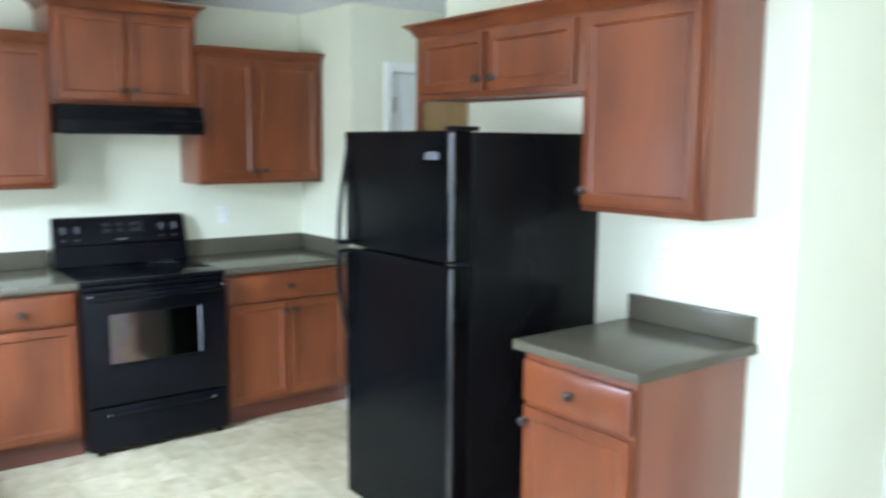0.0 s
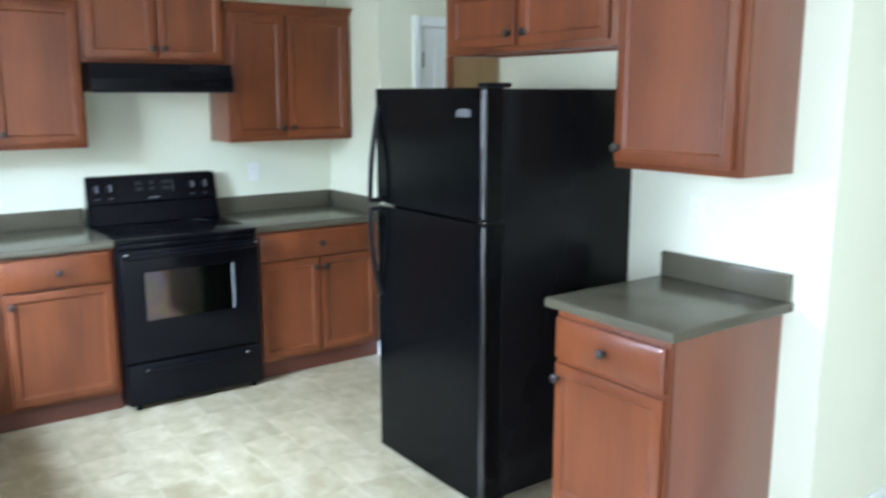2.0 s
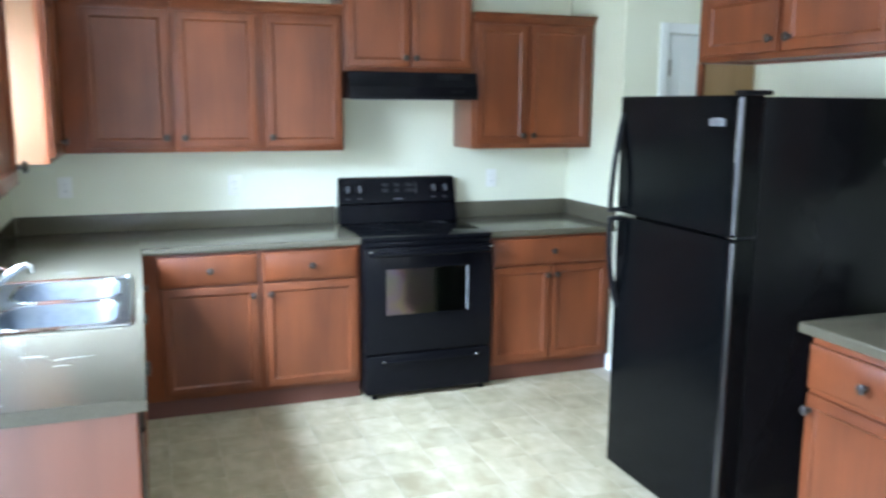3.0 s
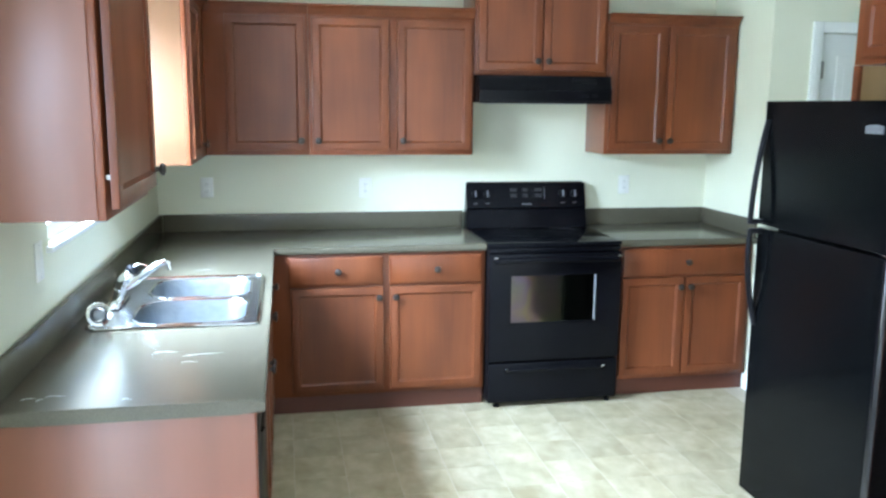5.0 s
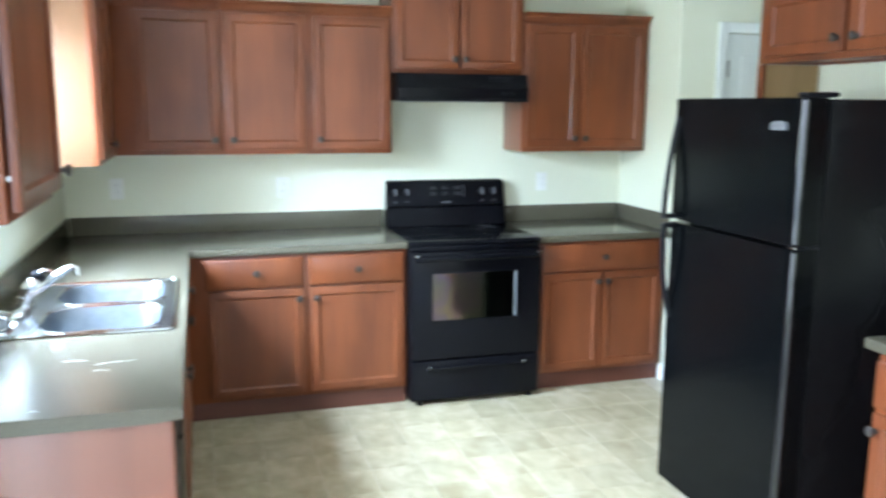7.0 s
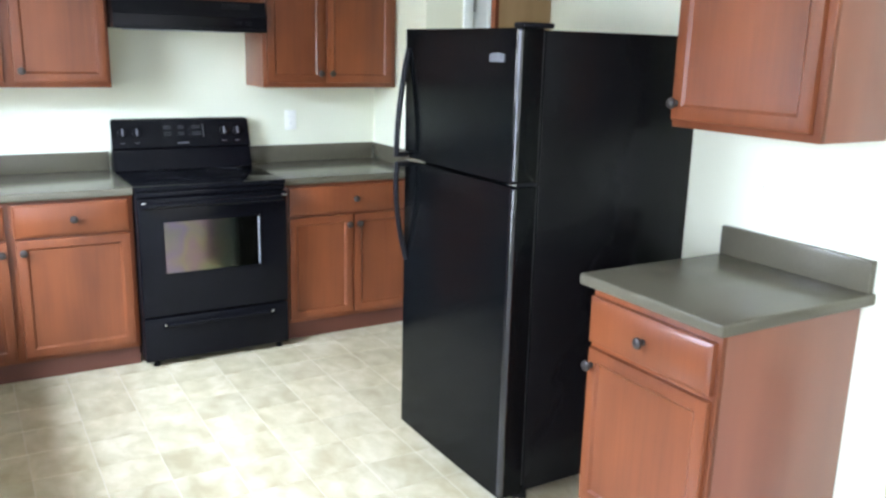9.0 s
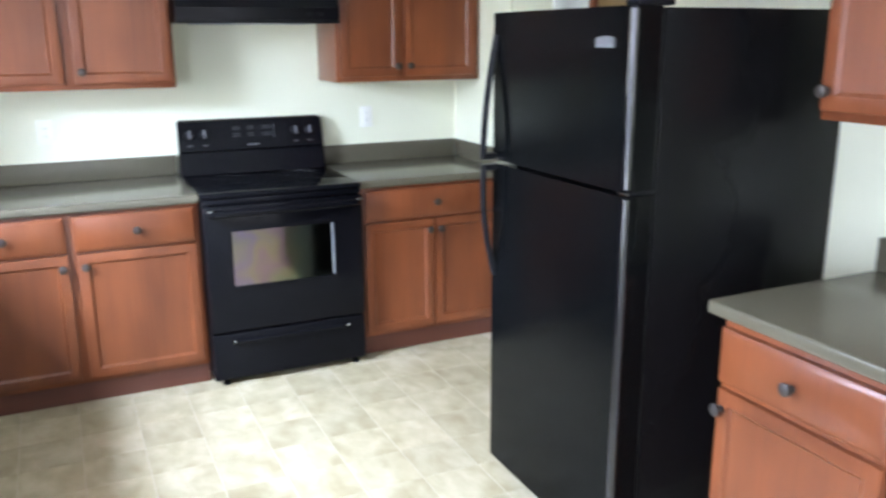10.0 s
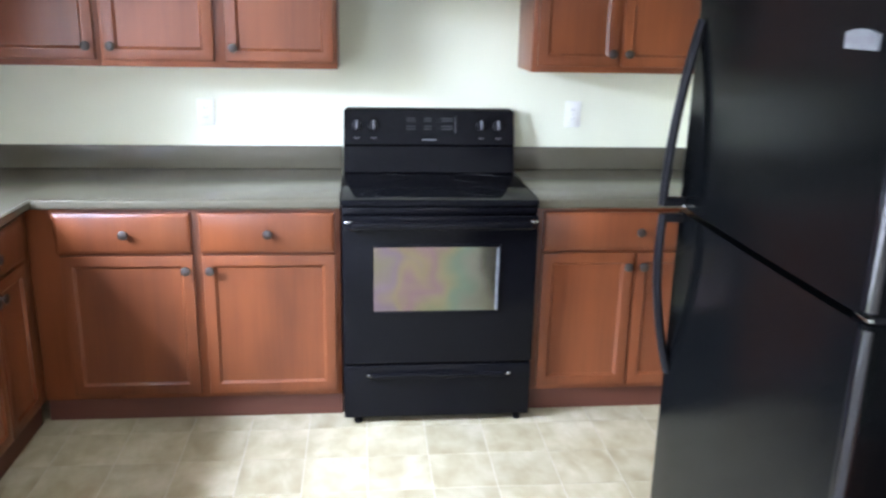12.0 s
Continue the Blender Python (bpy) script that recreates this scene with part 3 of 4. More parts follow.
end_panel = thing("end_panel", pose(XW + 0.002, -2.86, 0), "flat cinnamon maple end panel under the counter", "panel")
part("board", boxes((0, 0.622, -0.0, 0.019, 0, 0.875), bevel=0.001), WOOD_SIDE, end_panel)
part("edge_band", boxes((0.6222, 0.628, -0.001, 0.020, 0, 0.875), bevel=0.001), WOOD, end_panel)

# ---- dishwasher ----
dw = thing("dishwasher", west(-2.84), "black built-in dishwasher under the counter", "dishwasher")
part("tub", boxes((0.002, 0.598, -0.57, -0.02, 0.10, 0.872)), BLACK_SIDE, dw)
part("door", boxes((0.004, 0.596, -0.632, -0.571, 0.115, 0.74), bevel=0.006), BLACK_PLASTIC, dw)
part("control_panel", boxes((0.004, 0.596, -0.632, -0.571, 0.744, 0.872), bevel=0.006), BLACK_PLASTIC, dw)
part("handle", sweep(bmesh.new(), [(0.12, -0.631, 0.765), (0.14, -0.636, 0.765), (0.46, -0.636, 0.765), (0.48, -0.631, 0.765)], 0.008, 0.005), BLACK_PLASTIC, dw)
part("toe_board", boxes((0.004, 0.596, -0.555, -0.54, 0.0, 0.10)), BLACK_SIDE, dw)


# ---- worktops ----
def slab_mesh(cells, z0, z1, bevel, bevel_test):
    """One plate from rectangles that share their grid lines; the edges that pass the test are rounded."""
    bm = bmesh.new()
    seen = {}

    def vert(x, y):
        k = (round(x, 4), round(y, 4))
        if k not in seen:
            seen[k] = bm.verts.new((x, y, z1))
        return seen[k]
    for x0, x1, y0, y1 in cells:
        bm.faces.new((vert(x0, y0), vert(x1, y0), vert(x1, y1), vert(x0, y1)))
    top = bm.faces[:]
    ret = bmesh.ops.extrude_face_region(bm, geom=top)
    new_faces = [g for g in ret["geom"] if isinstance(g, bmesh.types.BMFace)]
    for f in new_faces:
        for v in f.verts:
            v.co.z = z1
    for v in bm.verts:
        if not any(f in set(new_faces) for f in v.link_faces):
            v.co.z = z0
    edges = [e for e in bm.edges if len(e.link_faces) == 2 and e.calc_face_angle(0) > 1.0 and bevel_test(*[(a + b) / 2 for a, b in zip(e.verts[0].co, e.verts[1].co)])]
    bmesh.ops.bevel(bm, geom=edges, offset=bevel, segments=3, profile=0.5, affect="EDGES")
    return bm


CT0, CT1 = 0.876, 0.914
SX0, SX1, SY0, SY1 = -1.672, -1.188, -2.135, -1.355      # hole for the sink
CX = -1.122                                            # front edge on the window wall
xs, ys = (XW + 0.002, SX0, SX1, CX), (-2.885, SY0, SY1, -0.645)
cells = [(xs[i], xs[i + 1], ys[j], ys[j + 1]) for i in range(3) for j in range(3) if not (i == 1 and j == 1)]
cells += [(xs[i], xs[i + 1], -0.645, -0.002) for i in range(3)] + [(CX, -0.001, -0.645, -0.002)]
top_l = thing("worktop", pose(0, 0, 0), "olive grey speckled laminate worktop in an L round the sink", "worktop", "worktops")


def front_edge(x, y, z):
    return (y < -0.64 and x > CX - 0.001) or (x > CX - 0.002 and y < -0.64) or y < -2.88


part("slab", slab_mesh(cells, CT0, CT1, 0.009, front_edge), LAMINATE, top_l)
part("backsplash", boxes((XW + 0.024, -0.001, -0.021, -0.002, CT1 + 0.0005, 1.016), bevel=0.004), LAMINATE, top_l)
part("side_splash", boxes((XW + 0.002, XW + 0.021, -2.885, -0.002, CT1 + 0.0005, 1.016), bevel=0.004), LAMINATE, top_l)

top_r = thing("worktop", pose(0, 0, 0), "olive grey speckled laminate worktop beside the range", "worktop", "worktops")
part("slab", slab_mesh([(0.764, XS - 0.002, -0.645, -0.002)], CT0, CT1, 0.009, lambda x, y, z: y < -0.64), LAMINATE, top_r)
part("backsplash", boxes((0.764, XS - 0.024, -0.021, -0.002, CT1 + 0.0005, 1.016), bevel=0.004), LAMINATE, top_r)
part("side_splash", boxes((XS - 0.021, XS - 0.002, -0.64, -0.002, CT1 + 0.0005, 1.016), bevel=0.004), LAMINATE, top_r)

top_s = thing("worktop", pose(0, 0, 0), "small olive grey laminate worktop on the narrow cabinet", "worktop", "worktops")
part("slab", slab_mesh([(0.972, XE - 0.002, -3.400, -2.818)], CT0, CT1, 0.009, lambda x, y, z: x < 0.98 or y < -3.395), LAMINATE, top_s)
part("backsplash", boxes((XE - 0.030, XE - 0.002, -3.390, -2.818, CT1 + 0.0005, 1.016), bevel=0.004), LAMINATE, top_s)

# ---- sink and tap ----
def rounded(x0, x1, y0, y1, r, n=7, back=None):
    """A rounded rectangle; the corners towards x0 may have a radius of their own."""
    pts, front = [], r
    b = back or r
    for cx, cy, a0, r in ((x1 - front, y1 - front, 0, front), (x0 + b, y1 - b, 90, b), (x0 + b, y0 + b, 180, b), (x1 - front, y0 + front, 270, front)):
        for i in range(n + 1):
            a = radians(a0 + 90 * i / n)
            pts.append((cx + r * math.cos(a), cy + r * math.sin(a)))
    return pts


def loft(bm, loops, close_end=True):
    rings = [[bm.verts.new(p) for p in loop] for loop in loops]
    n = len(rings[0])
    for a, b in zip(rings, rings[1:]):
        for i in range(n):
            bm.faces.new((a[i], a[(i + 1) % n], b[(i + 1) % n], b[i]))
    if close_end:
        bm.faces.new(rings[-1])
    return rings


sink = thing("kitchen_sink", pose(0, 0, 0), "stainless steel double bowl sink set in the worktop", "sink")
RZ = CT1 + 0.004
bowls = ((-1.585, -1.205, -1.725, -1.372), (-1.585, -1.205, -2.118, -1.765))
rim = bmesh.new()
rx0, rx1, ry0, ry1 = -1.705, -1.162, -2.152, -1.338
gx, gy = (rx0, -1.585, -1.205, rx1), (ry0, -2.118, -1.765, -1.725, -1.372, ry1)
for i in range(3):
    for j in range(5):
        if i == 1 and j in (1, 3):
            continue
        box(rim, gx[i], gx[i + 1], gy[j], gy[j + 1], CT1 + 0.0008, RZ)
bmesh.ops.remove_doubles(rim, verts=rim.verts, dist=0.0001)
part("rim", rim, STEEL_RIM, sink)
lip = bmesh.new()
loop = rounded(rx0, rx1, ry0, ry1, 0.03)
sweep(lip, [(x, y, RZ) for x, y in loop + loop[:1]], 0.006, 0.008, seg=8, side=(0, 0, 1))
part("rim_edge", lip, CHROME, sink, "bright rolled rim")
for bx0, bx1, by0, by1 in bowls:
    bw = bmesh.new()
    loops = []
    for d, z, r in ((-0.004, RZ + 0.001, 0.082), (0.004, RZ - 0.004, 0.085), (0.012, RZ - 0.03, 0.088), (0.022, RZ - 0.14, 0.088), (0.034, RZ - 0.160, 0.084), (0.055, RZ - 0.173, 0.075), (0.09, RZ - 0.178, 0.055)):
        loops.append([(x, y, z) for x, y in rounded(bx0 + d, bx1 - d, by0 + d, by1 - d, r, back=r * 1.35)])
    loft(bw, loops)
    bowl = part("bowl", bw, STEEL, sink)
    bead = bmesh.new()
    ring = rounded(bx0 - 0.002, bx1 + 0.002, by0 - 0.002, by1 + 0.002, 0.083, back=0.112)
    sweep(bead, [(x, y, RZ) for x, y in ring + ring[:1]], 0.0035, 0.006, seg=8, side=(0, 0, 1))
    part("bowl_bead", bead, CHROME, sink, "bright raised bead round the bowl")
    for cx, sx, cr in ((bx0, 1, 0.106), (bx1, -1, 0.078)):
        for cy, sy in ((by0, 1), (by1, -1)):
            a = [(cx, cy)] + [(cx + sx * (cr - cr * math.sin(radians(t))), cy + sy * (cr - cr * math.cos(radians(t)))) for t in (0, 15, 30, 45, 60, 75, 90)]
            part("bowl_corner", prism(bmesh.new(), a, "z", RZ - 0.003, RZ), STEEL_RIM, sink)
    cx, cy = (bx0 + bx1) / 2, (by0 + by1) / 2
    part("drain", lathe(bmesh.new(), ((0.0, 0.001), (0.03, 0.001), (0.036, 0.003), (0.044, 0.003), (0.046, 0.0)), pose(cx, cy, RZ - 0.177), 24), CHROME, bowl, "chrome drain")

tap = thing("kitchen_tap", pose(-1.672, -1.775, RZ + 0.0005) @ Matrix.Diagonal((0.95, 0.95, 0.86, 1)), "chrome single lever kitchen tap on the sink deck", "tap")
part("deck_plate", sweep(bmesh.new(), [(0, -0.125, 0.004), (0, -0.115, 0.006), (0, 0, 0.012), (0, 0.115, 0.006), (0, 0.125, 0.004)], [0.016, 0.024, 0.027, 0.024, 0.016], [0.003, 0.006, 0.012, 0.006, 0.003], seg=16), CHROME, tap)
part("tap_body", sweep(bmesh.new(), [(0, 0, 0.006), (0.002, 0, 0.022), (0.008, 0, 0.042), (0.020, 0, 0.078), (0.030, 0, 0.098), (0.046, 0, 0.122), (0.056, 0, 0.136)],
                       [0.028, 0.025, 0.022, 0.026, 0.029, 0.024, 0.012], seg=20, side=(0, 1, 0)), CHROME, tap)
part("collar", lathe(bmesh.new(), ((0.022, 0), (0.027, 0.002), (0.027, 0.008), (0.022, 0.010)), pose(0.010, 0, 0.046, 0, 18, 0), 20), CHROME, tap)
part("spout", sweep(bmesh.new(), [(0.022, 0, 0.058), (0.060, -0.004, 0.090), (0.108, -0.008, 0.130), (0.156, -0.012, 0.166), (0.180, -0.014, 0.176), (0.194, -0.014, 0.170), (0.197, -0.014, 0.140)],
                    [0.018, 0.023, 0.022, 0.018, 0.014, 0.013, 0.013], [0.014, 0.018, 0.017, 0.014, 0.012, 0.012, 0.012], side=(0, 1, 0)), CHROME, tap)
part("lever", sweep(bmesh.new(), [(0.060, 0, 0.152), (0.080, 0.0, 0.166), (0.100, -0.004, 0.164), (0.116, -0.006, 0.156)], [0.013, 0.010, 0.008, 0.008], [0.008, 0.006, 0.004, 0.005], side=(0, 1, 0)), CHROME, tap)
part("lever_cap", lathe(bmesh.new(), ((0, 0), (0.022, 0), (0.025, 0.014), (0.019, 0.026), (0, 0.029)), pose(0.052, 0.0, 0.134, 0, 30, 0), 16), BLACK_PLASTIC, tap, "dark cap")

basket = thing("sink_strainer", pose(-1.672, -2.11, RZ + 0.0395, 78, 0, 22), "round chrome sink strainer basket standing on its edge", "strainer")
part("ring", lathe(bmesh.new(), ((0.030, 0.0), (0.039, 0.002), (0.041, 0.006), (0.039, 0.009), (0.029, 0.006), (0.027, -0.012), (0.024, -0.022), (0, -0.024)), pose(0, 0, 0), 28), CHROME, basket)
part("stopper", lathe(bmesh.new(), ((0, 0.012), (0.012, 0.012), (0.018, 0.008), (0.018, 0.004), (0.005, 0.002), (0.005, -0.02)), pose(0, 0, 0), 20), STEEL, basket)

for sx, sy, ang, ln, wd in ((-1.31, -2.47, 14, 0.12, 0.006), (-1.42, -2.43, 3, 0.07, 0.009), (-1.34, -2.54, 8, 0.05, 0.005),
                            (-1.42, -1.165, 4, 0.10, 0.007), (-1.41, -1.15, 70, 0.025, 0.005), (-1.70, -2.79, 30, 0.04, 0.008), (-1.67, -2.80, 60, 0.03, 0.006), (-1.64, -2.78, 10, 0.05, 0.005), (-1.46, -2.83, 15, 0.025, 0.006)):
    d = Vector((math.cos(radians(ang)), math.sin(radians(ang)), 0))
    pts = [Vector((sx, sy, CT1 + 0.0002)) + d * ln * (u - 0.5) + Vector((0, 0.006 * math.sin(u * 5), 0)) for u in (0, 0.2, 0.4, 0.6, 0.8, 1)]
    part("smear", sweep(bmesh.new(), pts, [wd * 0.15, wd * 0.6, wd * 0.4, wd * 0.5, wd * 0.3, wd * 0.1], 0.0003, seg=6, side=(-d.y, d.x, 0)), SMEAR, top_l, "whitish dried smear")

# ---- range ----
rng = thing("electric_range", pose(0.003, -0.012, 0), "black freestanding electric range with a glass cooktop", "range")
W = 0.756
part("body", boxes((0.002, W - 0.002, -0.628, -0.03, 0.035, 0.893), bevel=0.003), BLACK_SIDE, rng)
ct = bmesh.new()
box(ct, 0.0, W, -0.668, -0.03, 0.894, 0.918, bevel=0.007, seg=3)
cook = part("cooktop", ct, COOKTOP, rng, "glossy black glass cooktop")
for cx, cy, r in ((0.20, -0.50, 0.105), (0.56, -0.50, 0.088), (0.20, -0.22, 0.078), (0.56, -0.22, 0.105)):
    part("burner_ring", lathe(bmesh.new(), ((r - 0.003, 0), (r - 0.003, 0.0006), (r, 0.0006), (r, 0)), pose(cx, cy, 0.9181), 40), RING, cook)
bg = bmesh.new()
prism(bg, ((-0.03, 0.90), (-0.112, 0.919), (-0.090, 0.985), (-0.080, 1.029), (-0.092, 1.038), (-0.052, 1.182), (-0.040, 1.190), (0.0, 1.190), (0.0, 0.90)), "x", 0.002, W - 0.002)
bmesh.ops.bevel(bg, geom=[e for e in bg.edges if e.calc_face_angle(0) > 1.2], offset=0.004, segments=2, affect="EDGES")
for v in bg.verts:                                  # the upper corners are rounded off
    for edge, inward in ((0.002, 1), (W - 0.002, -1)):
        dx, dz = (v.co.x - edge) * inward, 1.190 - v.co.z
        if dx < 0.004 and dz < 0.014:
            v.co.x += inward * 0.014 * (1 - math.sqrt(max(0.0, 1 - (1 - dz / 0.014) ** 2)))
guard = part("backguard", bg, BLACK, rng, "black control backguard")


def on_guard(x, s, out):
    """A point on the slanted control face, s from 0 at its foot to 1 at its top."""
    y, z = -0.092 + 0.040 * s, 1.038 + 0.144 * s
    return (x, y - out * 0.96, z + out * 0.27)


TILT_G = 74.5
for x in (0.058, 0.132, 0.606, 0.682):
    kn = bmesh.new()
    lathe(kn, ((0, 0), (0.023, 0), (0.023, 0.006), (0.019, 0.009), (0.018, 0.014), (0, 0.014)), pose(*on_guard(x, 0.57, 0.0005), TILT_G, 0, 0), 20)
    knob = part("knob", kn, BLACK_PLASTIC, guard, "black dial knob")
    grip = bmesh.new()
    box(grip, -0.0032, 0.0032, -0.019, 0.019, 0.013, 0.024, bevel=0.002)
    bmesh.ops.transform(grip, matrix=pose(*on_guard(x, 0.57, 0.0005), TILT_G, 0, 0), verts=grip.verts)
    part("grip", grip, RANGE_GRIP, knob, "grey grip")
    for dx, ds in ((-0.009, 0.20), (0.0, 0.18), (0.009, 0.20)):
        mk = bmesh.new()
        box(mk, -0.003, 0.003, -0.003, 0.003, 0, 0.0006)
        bmesh.ops.transform(mk, matrix=pose(*on_guard(x + dx, ds, 0.0002), TILT_G, 0, 0), verts=mk.verts)
        part("dial_mark", mk, GREY_PRINT, guard)


def guard_plate(name, x0, x1, s0, s1, th, material, label=""):
    bm = bmesh.new()
    h = 0.1495
    box(bm, x0, x1, s0 * h, s1 * h, -0.001, th, bevel=min(0.001, th * 0.4), seg=1)
    bmesh.ops.transform(bm, matrix=pose(0, -0.092, 1.038, TILT_G, 0, 0), verts=bm.verts)
    return part(name, bm, material, guard, label)


guard_plate("display", 0.27, 0.485, 0.30, 0.90, 0.0012, DARK_DISPLAY)
guard_plate("badge", 0.345, 0.408, 0.125, 0.172, 0.0016, BADGE, "small silver badge")
for i in range(3):
    for k in range(2):
        guard_plate("button", 0.285 + 0.062 * i, 0.318 + 0.062 * i, 0.42 + 0.22 * k, 0.54 + 0.22 * k, 0.0022, BLACK_PLASTIC)
for x0, x1 in ((0.276, 0.316), (0.354, 0.386), (0.428, 0.478)):
    for s0 in (0.44, 0.52, 0.68, 0.75):
        guard_plate("printed_bar", x0, x1, s0, s0 + 0.04, 0.0026, FAINT_PRINT)
guard_plate("light_strip", 0.490, 0.493, 0.35, 0.85, 0.002, GREY_PRINT)

odoor = bmesh.new()
box(odoor, 0.003, W - 0.003, -0.688, -0.63, 0.262, 0.862, bevel=0.008, seg=3)
oven = part("oven_door", odoor, BLACK, rng, "black oven door with a tinted glass window")
fr = bmesh.new()
wx0, wx1, wz0, wz1 = 0.122, 0.602, 0.484, 0.742
for a in ((wx0 - 0.012, wx0, wz0 - 0.012, wz1 + 0.012), (wx1, wx1 + 0.012, wz0 - 0.012, wz1 + 0.012), (wx0, wx1, wz0 - 0.012, wz0), (wx0, wx1, wz1, wz1 + 0.012)):
    box(fr, a[0], a[1], -0.6955, -0.687, a[2], a[3], bevel=0.0035, seg=2)
part("window_frame", fr, BLACK, oven)
# a narrow pale facet stands in for the bright reflection in the glass
part("window_bevel", prism(bmesh.new(), ((wx1 - 0.008, -0.6897), (wx1 - 0.0005, -0.6935), (wx1 - 0.0005, -0.6892)), "z", wz0 + 0.004, wz1 - 0.004), GLASS_REFLECTION, oven, "pale strip standing in for a reflection in the oven glass")
part("window_glass", boxes((wx0, wx1, -0.6895, -0.687, wz0, wz1)), OVEN_GLASS, oven, "coated glass with an iridescent sheen")
part("oven_handle", sweep(bmesh.new(), [(0.028, -0.686, 0.826), (0.030, -0.712, 0.832), (0.045, -0.728, 0.834), (0.10, -0.733, 0.835), (W / 2, -0.736, 0.835), (W - 0.10, -0.733, 0.835), (W - 0.045, -0.728, 0.834), (W - 0.030, -0.712, 0.832), (W - 0.028, -0.686, 0.826)],
                          [0.016, 0.018, 0.018, 0.017, 0.017, 0.017, 0.018, 0.018, 0.016], 0.012, side=(0, 0, 1)), BLACK, oven)
# the highlights at both handle ends, built as small pale caps
for hx in (0.030, W - 0.030):
    part("handle_end", lathe(bmesh.new(), ((0, 0), (0.009, 0.0), (0.011, 0.004), (0.009, 0.010), (0.004, 0.013), (0, 0.0135)), pose(hx, -0.720, 0.844) @ Matrix.Diagonal((1.7, 1, 0.85, 1)), 16), HANDLE_GLINT, oven, "modelled bright glint on the handle end")
part("vent_trim", boxes((0.006, W - 0.006, -0.672, -0.632, 0.866, 0.892), bevel=0.004), BLACK, rng)
od = bmesh.new()
box(od, 0.004, W - 0.004, -0.684, -0.63, 0.028, 0.254, bevel=0.007, seg=3)
drawer = part("storage_drawer", od, BLACK, rng)
part("drawer_handle", sweep(bmesh.new(), [(0.10, -0.683, 0.210), (0.105, -0.700, 0.214), (0.14, -0.706, 0.218), (W / 2, -0.708, 0.220), (W - 0.14, -0.706, 0.218), (W - 0.105, -0.700, 0.214), (W - 0.10, -0.683, 0.210)],
                            [0.010, 0.011, 0.010, 0.009, 0.010, 0.011, 0.010], 0.007, side=(0, 0, 1)), BLACK, drawer)
# slanted highlights of the drawer handle, likewise put in as pale caps
for hx, tilt in ((0.108, -50), (W - 0.108, 50)):
    part("handle_end", lathe(bmesh.new(), ((0, 0), (0.0075, 0.0), (0.009, 0.003), (0.007, 0.009), (0, 0.012)), pose(hx, -0.704, 0.219, 40, tilt, 0) @ Matrix.Diagonal((0.8, 0.8, 2.0, 1)), 12), HANDLE_GLINT, drawer, "modelled bright glint on the handle end")
part("skirt", boxes((0.012, W - 0.012, -0.60, -0.05, 0.018, 0.036)), BLACK_SIDE, rng)
for fx in (0.06, W - 0.05):
    for fy in (-0.655, -0.08):
        part("foot", lathe(bmesh.new(), ((0, 0), (0.017, 0), (0.015, 0.012), (0.007, 0.014), (0.007, 0.03), (0, 0.03)), pose(fx, fy, 0.0), 12), BLACK_PLASTIC, rng)

# ---- range hood ----
hood = thing("range_hood", pose(-0.004, -0.002, -0.0155), "black range hood under the raised cabinet", "range hood")
hb = bmesh.new()
prism(hb, ((0.0, 1.68), (-0.425, 1.68), (-0.432, 1.688), (-0.432, 1.748), (-0.425, 1.756), (-0.405, 1.829), (0.0, 1.829)), "x", 0.0, 0.766)
bmesh.ops.bevel(hb, geom=[e for e in hb.edges if e.calc_face_angle(0) > 1.3], offset=0.004, segments=2, affect="EDGES")
shell = part("shell", hb, BLACK, hood)
part("lip", boxes((0.0, 0.766, -0.436, -0.428, 1.676, 1.692), bevel=0.002), BLACK_PLASTIC, hood)
part("filter", boxes((0.10, 0.66, -0.36, -0.08, 1.676, 1.6795)), STEEL, hood, "aluminium grease filter")
part("lamp_lens", boxes((0.26, 0.50, -0.415, -0.378, 1.6755, 1.6795), bevel=0.001), PLATE, hood, "pale lamp lens")
for i in range(2):
    part("switch", boxes((0.60 + 0.05 * i, 0.632 + 0.05 * i, -0.4355, -0.4315, 1.712, 1.728), bevel=0.001), BLACK_PLASTIC, hood)
grille = boxes((0.535, 0.680, -0.003, 0.0015, -0.014, 0.014), bevel=0.001)
bmesh.ops.transform(grille, matrix=pose(0, -0.4125, 1.803, -15.3, 0, 0), verts=grille.verts)
part("label_plate", grille, BLACK_PLASTIC, hood)

# ---- refrigerator: front towards -x ----
fridge = thing("refrigerator", pose(1.635, -1.868, 0, 0, 0, -90), "black top freezer refrigerator with bowed handles", "refrigerator")
FW, FD, FT = 0.760, 0.702, 0.812      # width, depth of the body, depth with the doors
part("body", boxes((0.004, FW - 0.004, -FD, 0.0, 0.05, 1.668), bevel=0.004), BLACK_SIDE, fridge)
part("toe_grille", boxes((0.012, FW - 0.012, -FD - 0.03, -FD, 0.022, 0.060), bevel=0.003), BLACK_PLASTIC, fridge)


